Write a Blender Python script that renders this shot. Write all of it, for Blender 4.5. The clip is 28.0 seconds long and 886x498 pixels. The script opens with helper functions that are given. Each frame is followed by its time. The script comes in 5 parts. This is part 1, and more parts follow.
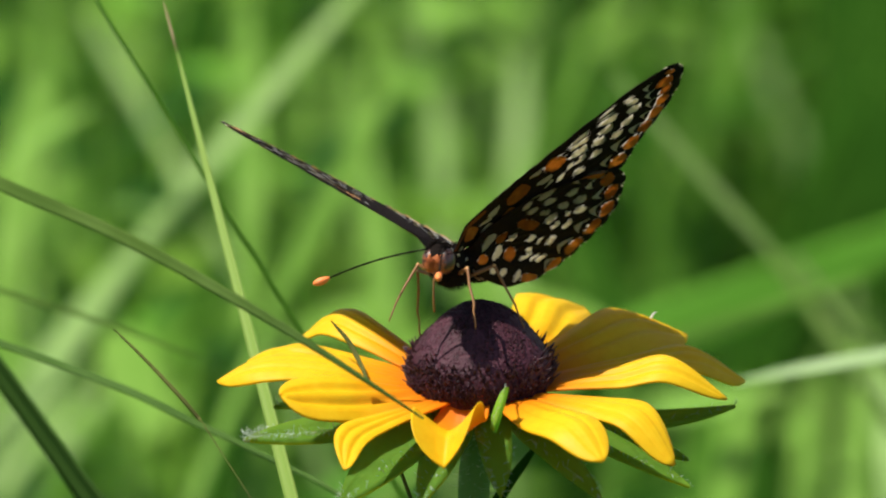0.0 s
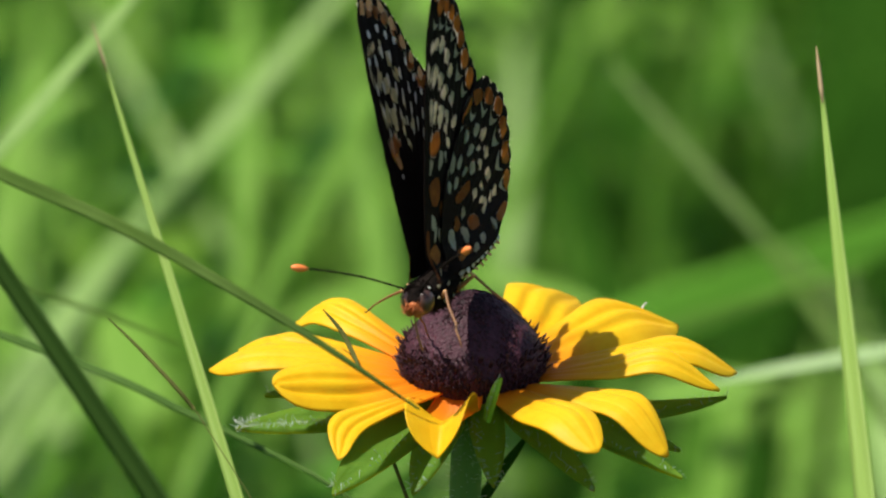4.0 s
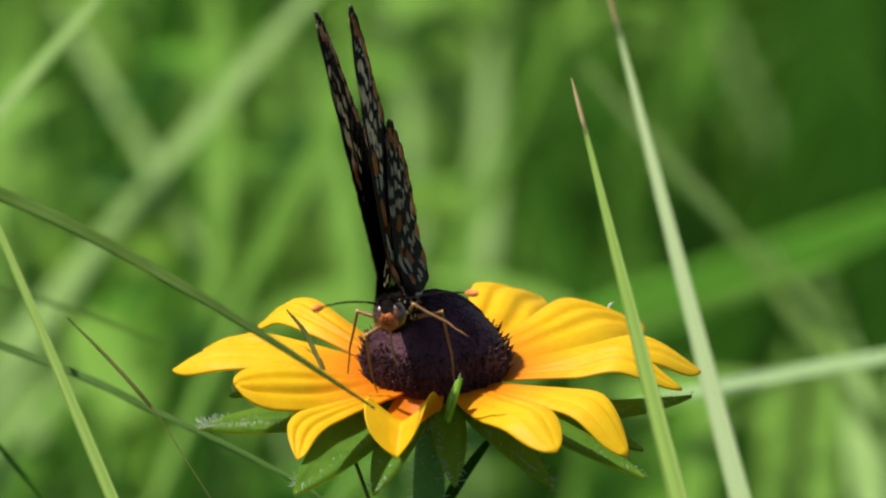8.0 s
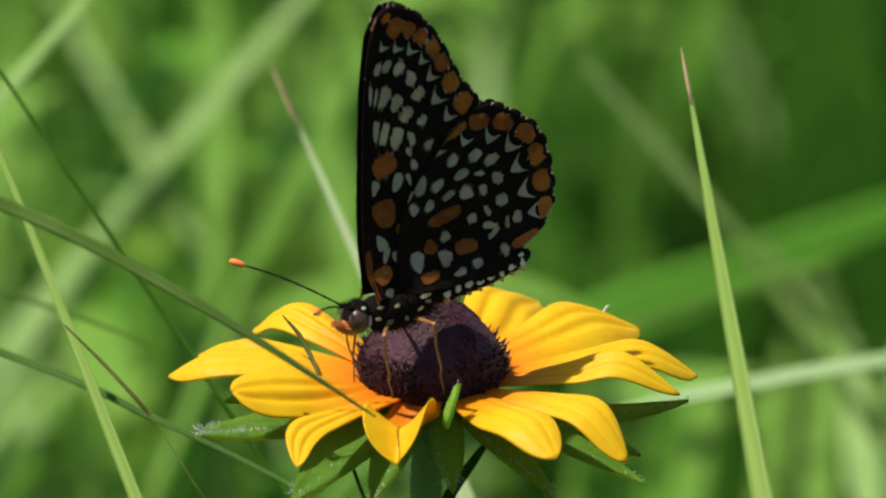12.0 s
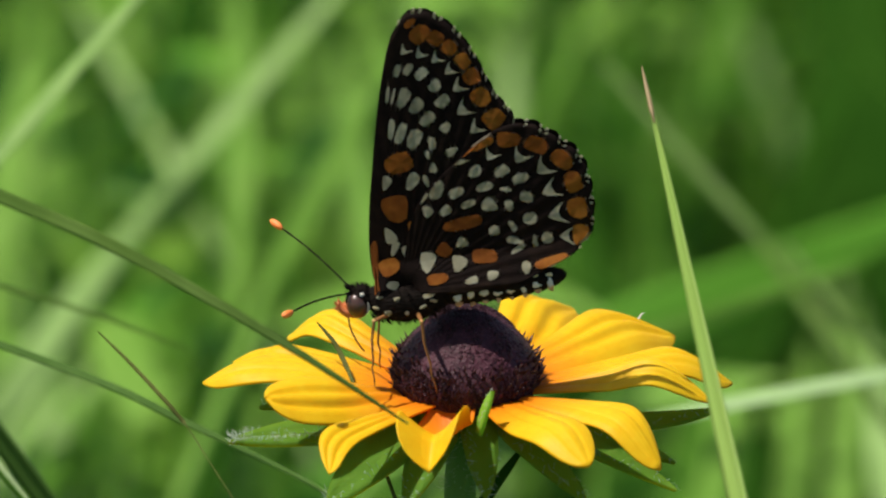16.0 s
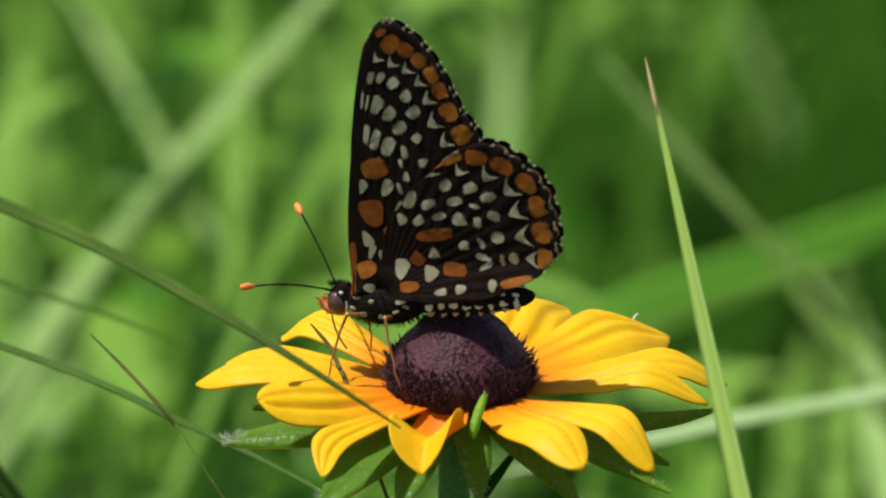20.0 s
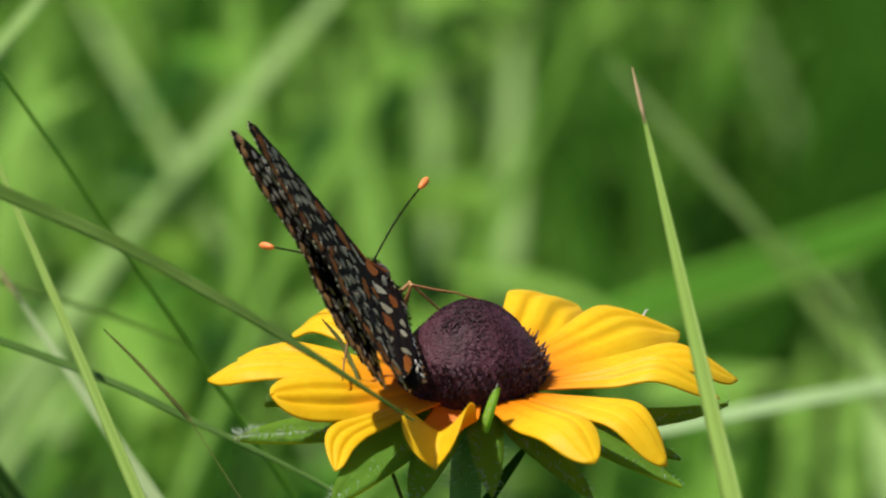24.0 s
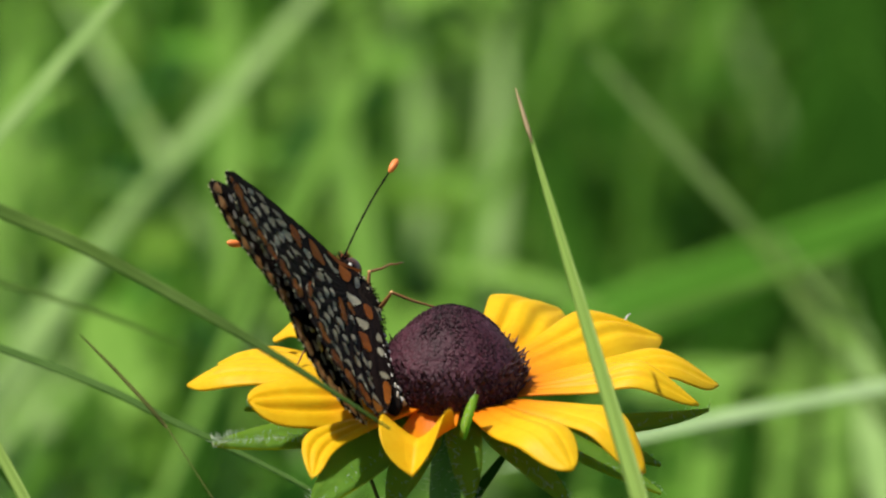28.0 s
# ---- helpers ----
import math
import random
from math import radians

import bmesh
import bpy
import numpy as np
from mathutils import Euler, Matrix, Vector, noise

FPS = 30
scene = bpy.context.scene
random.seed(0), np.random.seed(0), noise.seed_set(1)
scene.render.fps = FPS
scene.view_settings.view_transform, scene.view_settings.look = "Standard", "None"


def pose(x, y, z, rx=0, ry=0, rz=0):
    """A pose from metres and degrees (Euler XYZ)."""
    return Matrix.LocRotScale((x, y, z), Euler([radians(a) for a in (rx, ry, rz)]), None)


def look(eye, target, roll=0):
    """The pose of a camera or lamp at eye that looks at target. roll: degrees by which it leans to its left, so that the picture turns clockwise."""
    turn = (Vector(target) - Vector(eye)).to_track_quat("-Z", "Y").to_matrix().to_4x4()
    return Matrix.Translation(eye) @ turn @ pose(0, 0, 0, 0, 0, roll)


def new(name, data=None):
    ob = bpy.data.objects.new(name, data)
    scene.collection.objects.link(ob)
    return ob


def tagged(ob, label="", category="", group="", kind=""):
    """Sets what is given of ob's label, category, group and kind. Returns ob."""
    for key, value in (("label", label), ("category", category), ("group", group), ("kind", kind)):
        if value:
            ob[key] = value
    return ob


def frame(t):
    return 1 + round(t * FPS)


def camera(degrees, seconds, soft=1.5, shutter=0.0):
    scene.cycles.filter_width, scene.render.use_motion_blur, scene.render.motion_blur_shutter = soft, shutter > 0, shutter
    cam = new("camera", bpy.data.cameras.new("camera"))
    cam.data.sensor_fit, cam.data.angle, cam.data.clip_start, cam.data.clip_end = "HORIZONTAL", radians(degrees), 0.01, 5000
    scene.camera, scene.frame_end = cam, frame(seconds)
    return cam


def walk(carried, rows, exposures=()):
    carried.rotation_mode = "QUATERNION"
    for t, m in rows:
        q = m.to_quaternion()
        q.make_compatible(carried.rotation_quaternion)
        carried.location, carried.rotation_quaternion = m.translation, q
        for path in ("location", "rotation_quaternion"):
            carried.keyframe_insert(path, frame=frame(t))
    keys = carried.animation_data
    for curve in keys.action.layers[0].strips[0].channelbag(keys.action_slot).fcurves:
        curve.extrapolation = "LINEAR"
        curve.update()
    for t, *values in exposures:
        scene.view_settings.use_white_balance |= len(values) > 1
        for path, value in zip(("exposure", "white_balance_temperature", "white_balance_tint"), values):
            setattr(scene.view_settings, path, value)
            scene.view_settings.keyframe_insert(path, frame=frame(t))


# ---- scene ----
# ---- camera: a long lens, a metre and a half from the flower ----
PITCH = radians(17)
HEAD = Vector((0, 0, 0.6))                      # centre of the flower head
SIDE, UPW, AWAY = Vector((1, 0, 0)), Vector((0, math.sin(PITCH), math.cos(PITCH))), Vector((0, math.cos(PITCH), -math.sin(PITCH)))
EYE = HEAD + SIDE * -0.00408 + UPW * 0.01429 - AWAY * 1.5
cam = camera(3.8177, 28.0, soft=2.2)
cam.data.dof.use_dof = True
cam.data.dof.focus_distance = 1.5
cam.data.dof.aperture_fstop = 35
walk(cam, [
    (0, look(EYE, (-0.00416, 0.00452, 0.61477), -0.10)),
    (0.5, look(EYE, (-0.00614, 0.00445, 0.61456), 0.16)),
    (1, look(EYE, (-0.00804, 0.00425, 0.61391), 0.29)),
    (1.5, look(EYE, (-0.00936, 0.00421, 0.61377), 0.46)),
    (2, look(EYE, (-0.00685, 0.00422, 0.61382), 0.56)),
    (2.5, look(EYE, (-0.00506, 0.00418, 0.61366), 0.51)),
    (3, look(EYE, (-0.00420, 0.00424, 0.61385), 0.49)),
    (3.5, look(EYE, (-0.00393, 0.00415, 0.61356), 0.44)),
    (5.5, look(EYE, (-0.00347, 0.00401, 0.61312), 0.39)),
    (6, look(EYE, (-0.00336, 0.00404, 0.61322), 0.36)),
    (6.5, look(EYE, (-0.00217, 0.00400, 0.61309), 0.25)),
    (7, look(EYE, (-0.00141, 0.00401, 0.61310), 0.19)),
    (7.5, look(EYE, (-0.00052, 0.00413, 0.61350), 0.15)),
    (8, look(EYE, (-0.00063, 0.00407, 0.61333), 0.11)),
    (8.5, look(EYE, (-0.00079, 0.00407, 0.61331), 0.15)),
    (9, look(EYE, (-0.00124, 0.00411, 0.61343), 0.24)),
    (9.5, look(EYE, (-0.00075, 0.00404, 0.61323), 0.09)),
    (10, look(EYE, (0.00184, 0.00403, 0.61318), -0.07)),
    (10.5, look(EYE, (0.00146, 0.00402, 0.61314), 0.09)),
    (11, look(EYE, (0.00038, 0.00384, 0.61255), 0.19)),
    (11.5, look(EYE, (0.00032, 0.00387, 0.61266), 0.09)),
    (12, look(EYE, (-0.00036, 0.00392, 0.61283), 0.14)),
    (12.5, look(EYE, (-0.00041, 0.00404, 0.61321), 0.16)),
    (14.5, look(EYE, (-0.00155, 0.00409, 0.61339), 0.10)),
    (15, look(EYE, (-0.00214, 0.00408, 0.61334), 0.03)),
    (15.5, look(EYE, (-0.00215, 0.00410, 0.61341), -0.04)),
    (16, look(EYE, (-0.00305, 0.00412, 0.61346), 0.04)),
    (16.5, look(EYE, (-0.00389, 0.00430, 0.61405), -0.04)),
    (17, look(EYE, (-0.00408, 0.00418, 0.61366), -0.00)),
    (17.5, look(EYE, (-0.00367, 0.00406, 0.61329), -0.03)),
    (18, look(EYE, (-0.00266, 0.00404, 0.61322), -0.03)),
    (18.5, look(EYE, (-0.00131, 0.00387, 0.61267), -0.10)),
    (19, look(EYE, (-0.00232, 0.00388, 0.61268), -0.05)),
    (19.5, look(EYE, (-0.00259, 0.00385, 0.61261), -0.02)),
    (20, look(EYE, (-0.00253, 0.00384, 0.61257), -0.00)),
    (20.5, look(EYE, (-0.00282, 0.00381, 0.61247), 0.08)),
    (21, look(EYE, (-0.00326, 0.00382, 0.61251), -0.02)),
    (21.5, look(EYE, (-0.00336, 0.00387, 0.61267), -0.01)),
    (23.5, look(EYE, (-0.00339, 0.00389, 0.61274), -0.04)),
    (24, look(EYE, (-0.00343, 0.00396, 0.61295), -0.03)),
    (24.5, look(EYE, (-0.00350, 0.00398, 0.61303), 0.03)),
    (25, look(EYE, (-0.00383, 0.00404, 0.61320), -0.02)),
    (25.5, look(EYE, (-0.00409, 0.00394, 0.61288), -0.02)),
    (26, look(EYE, (-0.00302, 0.00387, 0.61267), -0.09)),
    (26.5, look(EYE, (-0.00364, 0.00382, 0.61249), -0.02)),
    (27, look(EYE, (-0.00333, 0.00406, 0.61327), -0.02)),
    (27.5, look(EYE, (-0.00321, 0.00397, 0.61299), -0.08)),
    (28, look(EYE, (-0.00183, 0.00378, 0.61237), -0.09))],
    exposures=[(0, 0.60), (1, 0.58), (3.5, 0.54), (8, 0.39), (12, 0.37), (20, 0.42), (28, 0.40)])

# ---- world and sun ----
SUN = Vector((-0.41, -0.07, 0.90)).normalized()
world = bpy.data.worlds.new("world")
scene.world = world
world.use_nodes = True
wn = world.node_tree.nodes
sky = wn.new("ShaderNodeTexSky")
sky.sky_type = "NISHITA"
sky.sun_disc = False
sky.sun_elevation = math.asin(SUN.z)
sky.sun_rotation = math.atan2(SUN.x, SUN.y)
wn["Background"].inputs[1].default_value = 0.09
world.node_tree.links.new(sky.outputs[0], wn["Background"].inputs[0])
lamp = bpy.data.lights.new("sun", "SUN")
lamp.energy, lamp.angle, lamp.color = 5.0, radians(0.53), (1.0, 0.95, 0.86)
sun = new("sun", lamp)
sun.matrix_world = look(SUN * 20, (0, 0, 0))


# ---- materials ----
def material(name, colors, scale=400.0, stretch=(1, 1, 1), rough=0.5, bump=0.0, bump_scale=None, thin=0.0, thin_color=None, spec=0.4, per=0.0, coat=0.0, single=False):
    """A surface whose colour wanders between the given ones at two scales; thin: share of light that passes through a leaf."""
    m = bpy.data.materials.new(name)
    m.use_nodes = True
    nt = m.node_tree
    n, link = nt.nodes, nt.links.new
    bsdf = n["Principled BSDF"]
    coord = n.new("ShaderNodeTexCoord")
    mapping = n.new("ShaderNodeMapping")
    mapping.inputs["Scale"].default_value = stretch
    link(coord.outputs["Object"], mapping.inputs[0])
    fine = n.new("ShaderNodeTexNoise")
    fine.inputs["Scale"].default_value, fine.inputs["Detail"].default_value = scale, 6
    wide = n.new("ShaderNodeTexNoise")
    wide.inputs["Scale"].default_value, wide.inputs["Detail"].default_value = scale * 0.14, 2
    link(mapping.outputs[0], fine.inputs[0])
    link(mapping.outputs[0], wide.inputs[0])
    mix = n.new("ShaderNodeMath")
    mix.operation = "MULTIPLY_ADD"
    mix.inputs[1].default_value = 0.5
    half = n.new("ShaderNodeMath")
    half.operation = "MULTIPLY"
    half.inputs[1].default_value = 0.5
    link(wide.outputs[0], half.inputs[0])
    link(fine.outputs[0], mix.inputs[0])
    link(half.outputs[0], mix.inputs[2])
    value = mix
    if per:
        geo = n.new("ShaderNodeObjectInfo" if single else "ShaderNodeNewGeometry")
        add = n.new("ShaderNodeMath")
        add.operation = "MULTIPLY_ADD"
        add.inputs[1].default_value = per
        shift = n.new("ShaderNodeMath")
        shift.operation = "SUBTRACT"
        shift.inputs[1].default_value = per / 2
        link(mix.outputs[0], shift.inputs[0])
        link(geo.outputs["Random" if single else "Random Per Island"], add.inputs[0])
        link(shift.outputs[0], add.inputs[2])
        value = add
    ramp = n.new("ShaderNodeValToRGB")
    link(value.outputs[0], ramp.inputs[0])
    steps = ramp.color_ramp.elements
    while len(steps) < len(colors):
        steps.new(0.5)
    for i, c in enumerate(colors):
        steps[i].position = 0.28 + 0.44 * i / max(1, len(colors) - 1)
        steps[i].color = (*c, 1)
    link(ramp.outputs[0], bsdf.inputs["Base Color"])
    bsdf.inputs["Roughness"].default_value = rough
    bsdf.inputs["Specular IOR Level"].default_value = spec
    bsdf.inputs["Coat Weight"].default_value = coat
    if bump:
        b = n.new("ShaderNodeBump")
        b.inputs["Strength"].default_value, b.inputs["Distance"].default_value = bump, 0.0004
        src = fine
        if bump_scale:
            src = n.new("ShaderNodeTexNoise")
            src.inputs["Scale"].default_value, src.inputs["Detail"].default_value = bump_scale, 4
            link(mapping.outputs[0], src.inputs[0])
        link(src.outputs[0], b.inputs["Height"])
        link(b.outputs[0], bsdf.inputs["Normal"])
    if thin:
        tr = n.new("ShaderNodeBsdfTranslucent")
        if thin_color:
            tr.inputs[0].default_value = (*thin_color, 1)
        else:
            link(ramp.outputs[0], tr.inputs[0])
        sh = n.new("ShaderNodeMixShader")
        sh.inputs[0].default_value = thin
        link(bsdf.outputs[0], sh.inputs[1])
        link(tr.outputs[0], sh.inputs[2])
        link(sh.outputs[0], n["Material Output"].inputs[0])
    return m


def petal_material():
    """Golden ray petals: deep orange at the foot, yellow outwards, with fine lengthwise streaks."""
    m = material("petal", [(0.79, 0.45, 0.005), (0.84, 0.535, 0.010), (0.86, 0.59, 0.018)], 900, (1, 1, 1), 0.5, 0.10, 2600, 0.40, None, 0.2)
    nt = m.node_tree
    n, link = nt.nodes, nt.links.new
    bsdf = n["Principled BSDF"]
    coord = n.new("ShaderNodeTexCoord")
    flat = n.new("ShaderNodeVectorMath")
    flat.operation = "MULTIPLY"
    flat.inputs[1].default_value = (1, 1, 0)
    link(coord.outputs["Object"], flat.inputs[0])
    dist = n.new("ShaderNodeVectorMath")
    dist.operation = "LENGTH"
    link(flat.outputs[0], dist.inputs[0])
    span = n.new("ShaderNodeMapRange")
    span.inputs[1].default_value, span.inputs[2].default_value = 0.008, 0.0165
    link(dist.outputs["Value"], span.inputs[0])
    blend = n.new("ShaderNodeMix")
    blend.data_type = "RGBA"
    blend.inputs[6].default_value = (0.78, 0.20, 0.004, 1)
    old = [l for l in nt.links if l.to_node == bsdf and l.to_socket.name == "Base Color"][0].from_socket
    link(span.outputs[0], blend.inputs[0])
    link(old, blend.inputs[7])
    link(blend.outputs[2], bsdf.inputs["Base Color"])
    for node in n:
        if node.type == "BSDF_TRANSLUCENT":
            link(blend.outputs[2], node.inputs[0])
    return m


PETAL = petal_material()
CONE = material("cone_florets", [(0.014, 0.004, 0.006), (0.033, 0.0085, 0.014), (0.068, 0.019, 0.029)], 1300, (1, 1, 1), 0.55, 0.9, 1900, spec=0.22, per=0.35)
SPIKE = material("cone_spikes", [(0.015, 0.004, 0.006), (0.05, 0.012, 0.018)], 1500, rough=0.5, per=0.3)
BRACT = material("bract", [(0.095, 0.235, 0.020), (0.145, 0.32, 0.032), (0.20, 0.39, 0.05)], 700, (1, 1, 1), 0.6, 0.6, 2500, 0.6, (0.50, 0.52, 0.03), spec=0.15)
HAIR = material("leaf_hair", [(0.52, 0.62, 0.45), (0.74, 0.80, 0.66)], 800, rough=0.3, thin=0.4)
STEM = material("stem", [(0.05, 0.14, 0.02), (0.09, 0.20, 0.03)], 300, (1, 1, 0.1), 0.5, 0.3, 1500)
GRASS = material("grass", [(0.049, 0.145, 0.013), (0.115, 0.28, 0.026), (0.225, 0.44, 0.058)], 120, (1, 1, 0.15), 0.45, 0.2, 900, 0.5, spec=0.1, per=0.55)
GRASS_PALE = material("pale_grass", [(0.185, 0.32, 0.08), (0.27, 0.42, 0.125), (0.35, 0.50, 0.175)], 150, (1, 1, 0.1), 0.45, 0.2, 900, 0.35, spec=0.1, per=0.2)
# dark copy of the grass green: the meadow's shade painted into the base colour
GRASS_SHADE = material("shade_toned_grass", [(0.009, 0.036, 0.0035), (0.018, 0.064, 0.005), (0.032, 0.094, 0.0085)], 60, (1, 1, 0.4), 0.8, 0.2, 900, 0.25, spec=0.02, per=0.2)
# lighter copy of the grass green, with the look of sunlight in its colour
GRASS_SUN = material("sun_toned_grass", [(0.16, 0.34, 0.042), (0.235, 0.44, 0.068), (0.315, 0.52, 0.105)], 150, (1, 1, 0.1), 0.45, 0.2, 900, 0.5, spec=0.1, per=0.2)
BLADE = material("fresh_blade", [(0.23, 0.38, 0.06), (0.30, 0.44, 0.095), (0.37, 0.50, 0.14)], 300, (1, 1, 0.05), 0.45, 0.3, 1500, 0.42, spec=0.15, per=0.2)
FROSTED = material("frosted_blade", [(0.42, 0.54, 0.25), (0.50, 0.61, 0.31), (0.57, 0.67, 0.37)], 300, (1, 1, 0.05), 0.45, 0.3, 1500, 0.4, spec=0.15)
LIME = material("lime_bract", [(0.26, 0.50, 0.035), (0.34, 0.60, 0.06), (0.42, 0.66, 0.09)], 700, (1, 1, 1), 0.5, 0.3, 2500, 0.5, spec=0.15)
HANGING = material("hanging_leaf", [(0.07, 0.14, 0.022), (0.115, 0.20, 0.035), (0.16, 0.26, 0.055)], 200, (1, 1, 0.1), 0.5, 0.2, 900, 0.35, spec=0.1)
GRASS_MID = material("mid_grass", [(0.05, 0.11, 0.02), (0.08, 0.16, 0.03), (0.11, 0.20, 0.05)], 200, (1, 1, 0.1), 0.5, 0.2, 900, 0.3, spec=0.1)
GRASS_DULL = material("dull_grass", [(0.065, 0.135, 0.022), (0.092, 0.165, 0.030), (0.12, 0.19, 0.042)], 200, (1, 1, 0.1), 0.5, 0.2, 900, 0.3, spec=0.1)
GRASS_WHITE = material("whitish_grass", [(0.30, 0.46, 0.18), (0.39, 0.54, 0.25), (0.47, 0.60, 0.32)], 200, (1, 1, 0.1), 0.5, 0.2, 900, 0.3, spec=0.12)
STALK = material("dry_stalk", [(0.16, 0.15, 0.05), (0.26, 0.24, 0.09)], 300, (1, 1, 1), 0.6)
WITHERED = material("withered_stalk", [(0.05, 0.06, 0.014), (0.11, 0.11, 0.03)], 400, rough=0.8, spec=0.05)
BROAD = material("broad_leaf", [(0.11, 0.31, 0.026), (0.15, 0.39, 0.036), (0.19, 0.46, 0.052)], 60, (1, 1, 0.3), 0.5, 0.2, 600, 0.45, spec=0.12)
HERB = material("herb_leaf", [(0.012, 0.06, 0.006), (0.05, 0.16, 0.014), (0.12, 0.30, 0.026), (0.20, 0.38, 0.045)], 90, (1, 1, 1), 0.6, 0.2, 600, 0.4, spec=0.08, per=0.7)
STRAW = material("straw_tip", [(0.24, 0.15, 0.06), (0.42, 0.33, 0.17)], 400, rough=0.6, thin=0.2)
SOIL = material("soil", [(0.022, 0.042, 0.008), (0.035, 0.075, 0.012), (0.055, 0.10, 0.02)], 25, (1, 1, 1), 0.9, 0.6, 120)
WING = material("wing_scales", [(0.005, 0.003, 0.0022), (0.009, 0.005, 0.004), (0.018, 0.010, 0.006)], 900, (1, 1, 1), 0.75, 0.3, 5000, 0.06, (0.06, 0.025, 0.012), 0.06)
SPOT_WHITE = material("pale_spot", [(0.48, 0.44, 0.28), (0.66, 0.61, 0.42), (0.82, 0.77, 0.55)], 900, (1, 1, 1), 0.6, 0.2, 5000, 0.62, per=0.25, single=True)
WING_CLEAR = material("sheer_scales", [(0.006, 0.004, 0.003), (0.014, 0.009, 0.007)], 900, (1, 1, 1), 0.75, 0.3, 5000, 0.62, (0.95, 0.90, 0.78), 0.06)
SPOT_CLEAR = material("white_spot", [(0.62, 0.59, 0.50), (0.74, 0.71, 0.62), (0.80, 0.78, 0.70)], 900, (1, 1, 1), 0.6, 0.2, 5000, 0.2, per=0.25, single=True)
SPOT_ORANGE = material("orange_spot", [(0.28, 0.07, 0.006), (0.46, 0.135, 0.012), (0.64, 0.24, 0.026)], 900, (1, 1, 1), 0.6, 0.2, 5000, 0.58, per=0.25, single=True)
SPOT_RUST = material("rust_scales", [(0.13, 0.035, 0.006), (0.22, 0.065, 0.012)], 900, (1, 1, 1), 0.7, 0.2, 5000, 0.2, spec=0.1)
SPOT_BUFF = material("buff_spot", [(0.64, 0.30, 0.09), (0.76, 0.46, 0.20)], 900, (1, 1, 1), 0.6, 0.2, 5000, 0.2, per=0.25, single=True)
FUR = material("body_fur", [(0.006, 0.005, 0.004), (0.016, 0.011, 0.009)], 1200, (0.3, 1, 1), 0.9, 0.8, 3000, spec=0.04)
ORANGE_FUR = material("orange_fur", [(0.30, 0.065, 0.014), (0.50, 0.15, 0.035)], 1500, rough=0.6, bump=0.6, bump_scale=3000)
EYEBALL = material("compound_eye", [(0.045, 0.020, 0.013), (0.085, 0.036, 0.022)], 3000, rough=0.35, spec=0.5, coat=0.2)
LEG = material("leg", [(0.16, 0.060, 0.018), (0.28, 0.13, 0.040)], 900, rough=0.45)
CLUB = material("antenna_club", [(0.75, 0.17, 0.03), (0.85, 0.26, 0.06)], 1500, rough=0.5)


# ---- mesh helpers ----
def part(name, bm, mat, parent=None, label="", smooth=True):
    me = bpy.data.meshes.new(name)
    if smooth:
        for f in bm.faces:
            f.smooth = True
    bm.to_mesh(me)
    bm.free()
    me.materials.append(mat)
    ob = new(name, me)
    ob.parent = parent
    return tagged(ob, label) if label else ob


def tube(bm, pts, radii, n=8):
    """A round tube along points, closed at both ends."""
    pts = [Vector(p) for p in pts]
    rings = []
    for i, p in enumerate(pts):
        d = (pts[min(i + 1, len(pts) - 1)] - pts[max(i - 1, 0)]).normalized()
        a = d.orthogonal().normalized() if not rings else (rings[-1][1] - d * rings[-1][1].dot(d)).normalized()
        b = d.cross(a)
        r = radii[i] if not isinstance(radii, float) else radii
        rings.append(([bm.verts.new(p + (a * math.cos(k * 2 * math.pi / n) + b * math.sin(k * 2 * math.pi / n)) * r) for k in range(n)], a))
    for (u, _), (v, _) in zip(rings, rings[1:]):
        for k in range(n):
            bm.faces.new((u[k], u[(k + 1) % n], v[(k + 1) % n], v[k]))
    bm.faces.new(rings[0][0][::-1])
    bm.faces.new(rings[-1][0])
    return bm


def bezier(a, b, c, d, n):
    a, b, c, d = (Vector(p) for p in (a, b, c, d))
    out = []
    for i in range(n + 1):
        t = i / n
        out.append(a * (1 - t) ** 3 + b * 3 * t * (1 - t) ** 2 + c * 3 * t * t * (1 - t) + d * t ** 3)
    return out


def through_points(pts, n):
    """A smooth line through the given points."""
    pts = [Vector(p) for p in pts]
    full = [pts[0] * 2 - pts[1]] + pts + [pts[-1] * 2 - pts[-2]]
    out = []
    for i in range(1, len(full) - 2):
        p0, p1, p2, p3 = full[i - 1:i + 3]
        for k in range(n):
            t = k / n
            out.append(0.5 * (2 * p1 + (p2 - p0) * t + (2 * p0 - 5 * p1 + 4 * p2 - p3) * t * t + (3 * p1 - p0 - 3 * p2 + p3) * t ** 3))
    out.append(pts[-1])
    return out


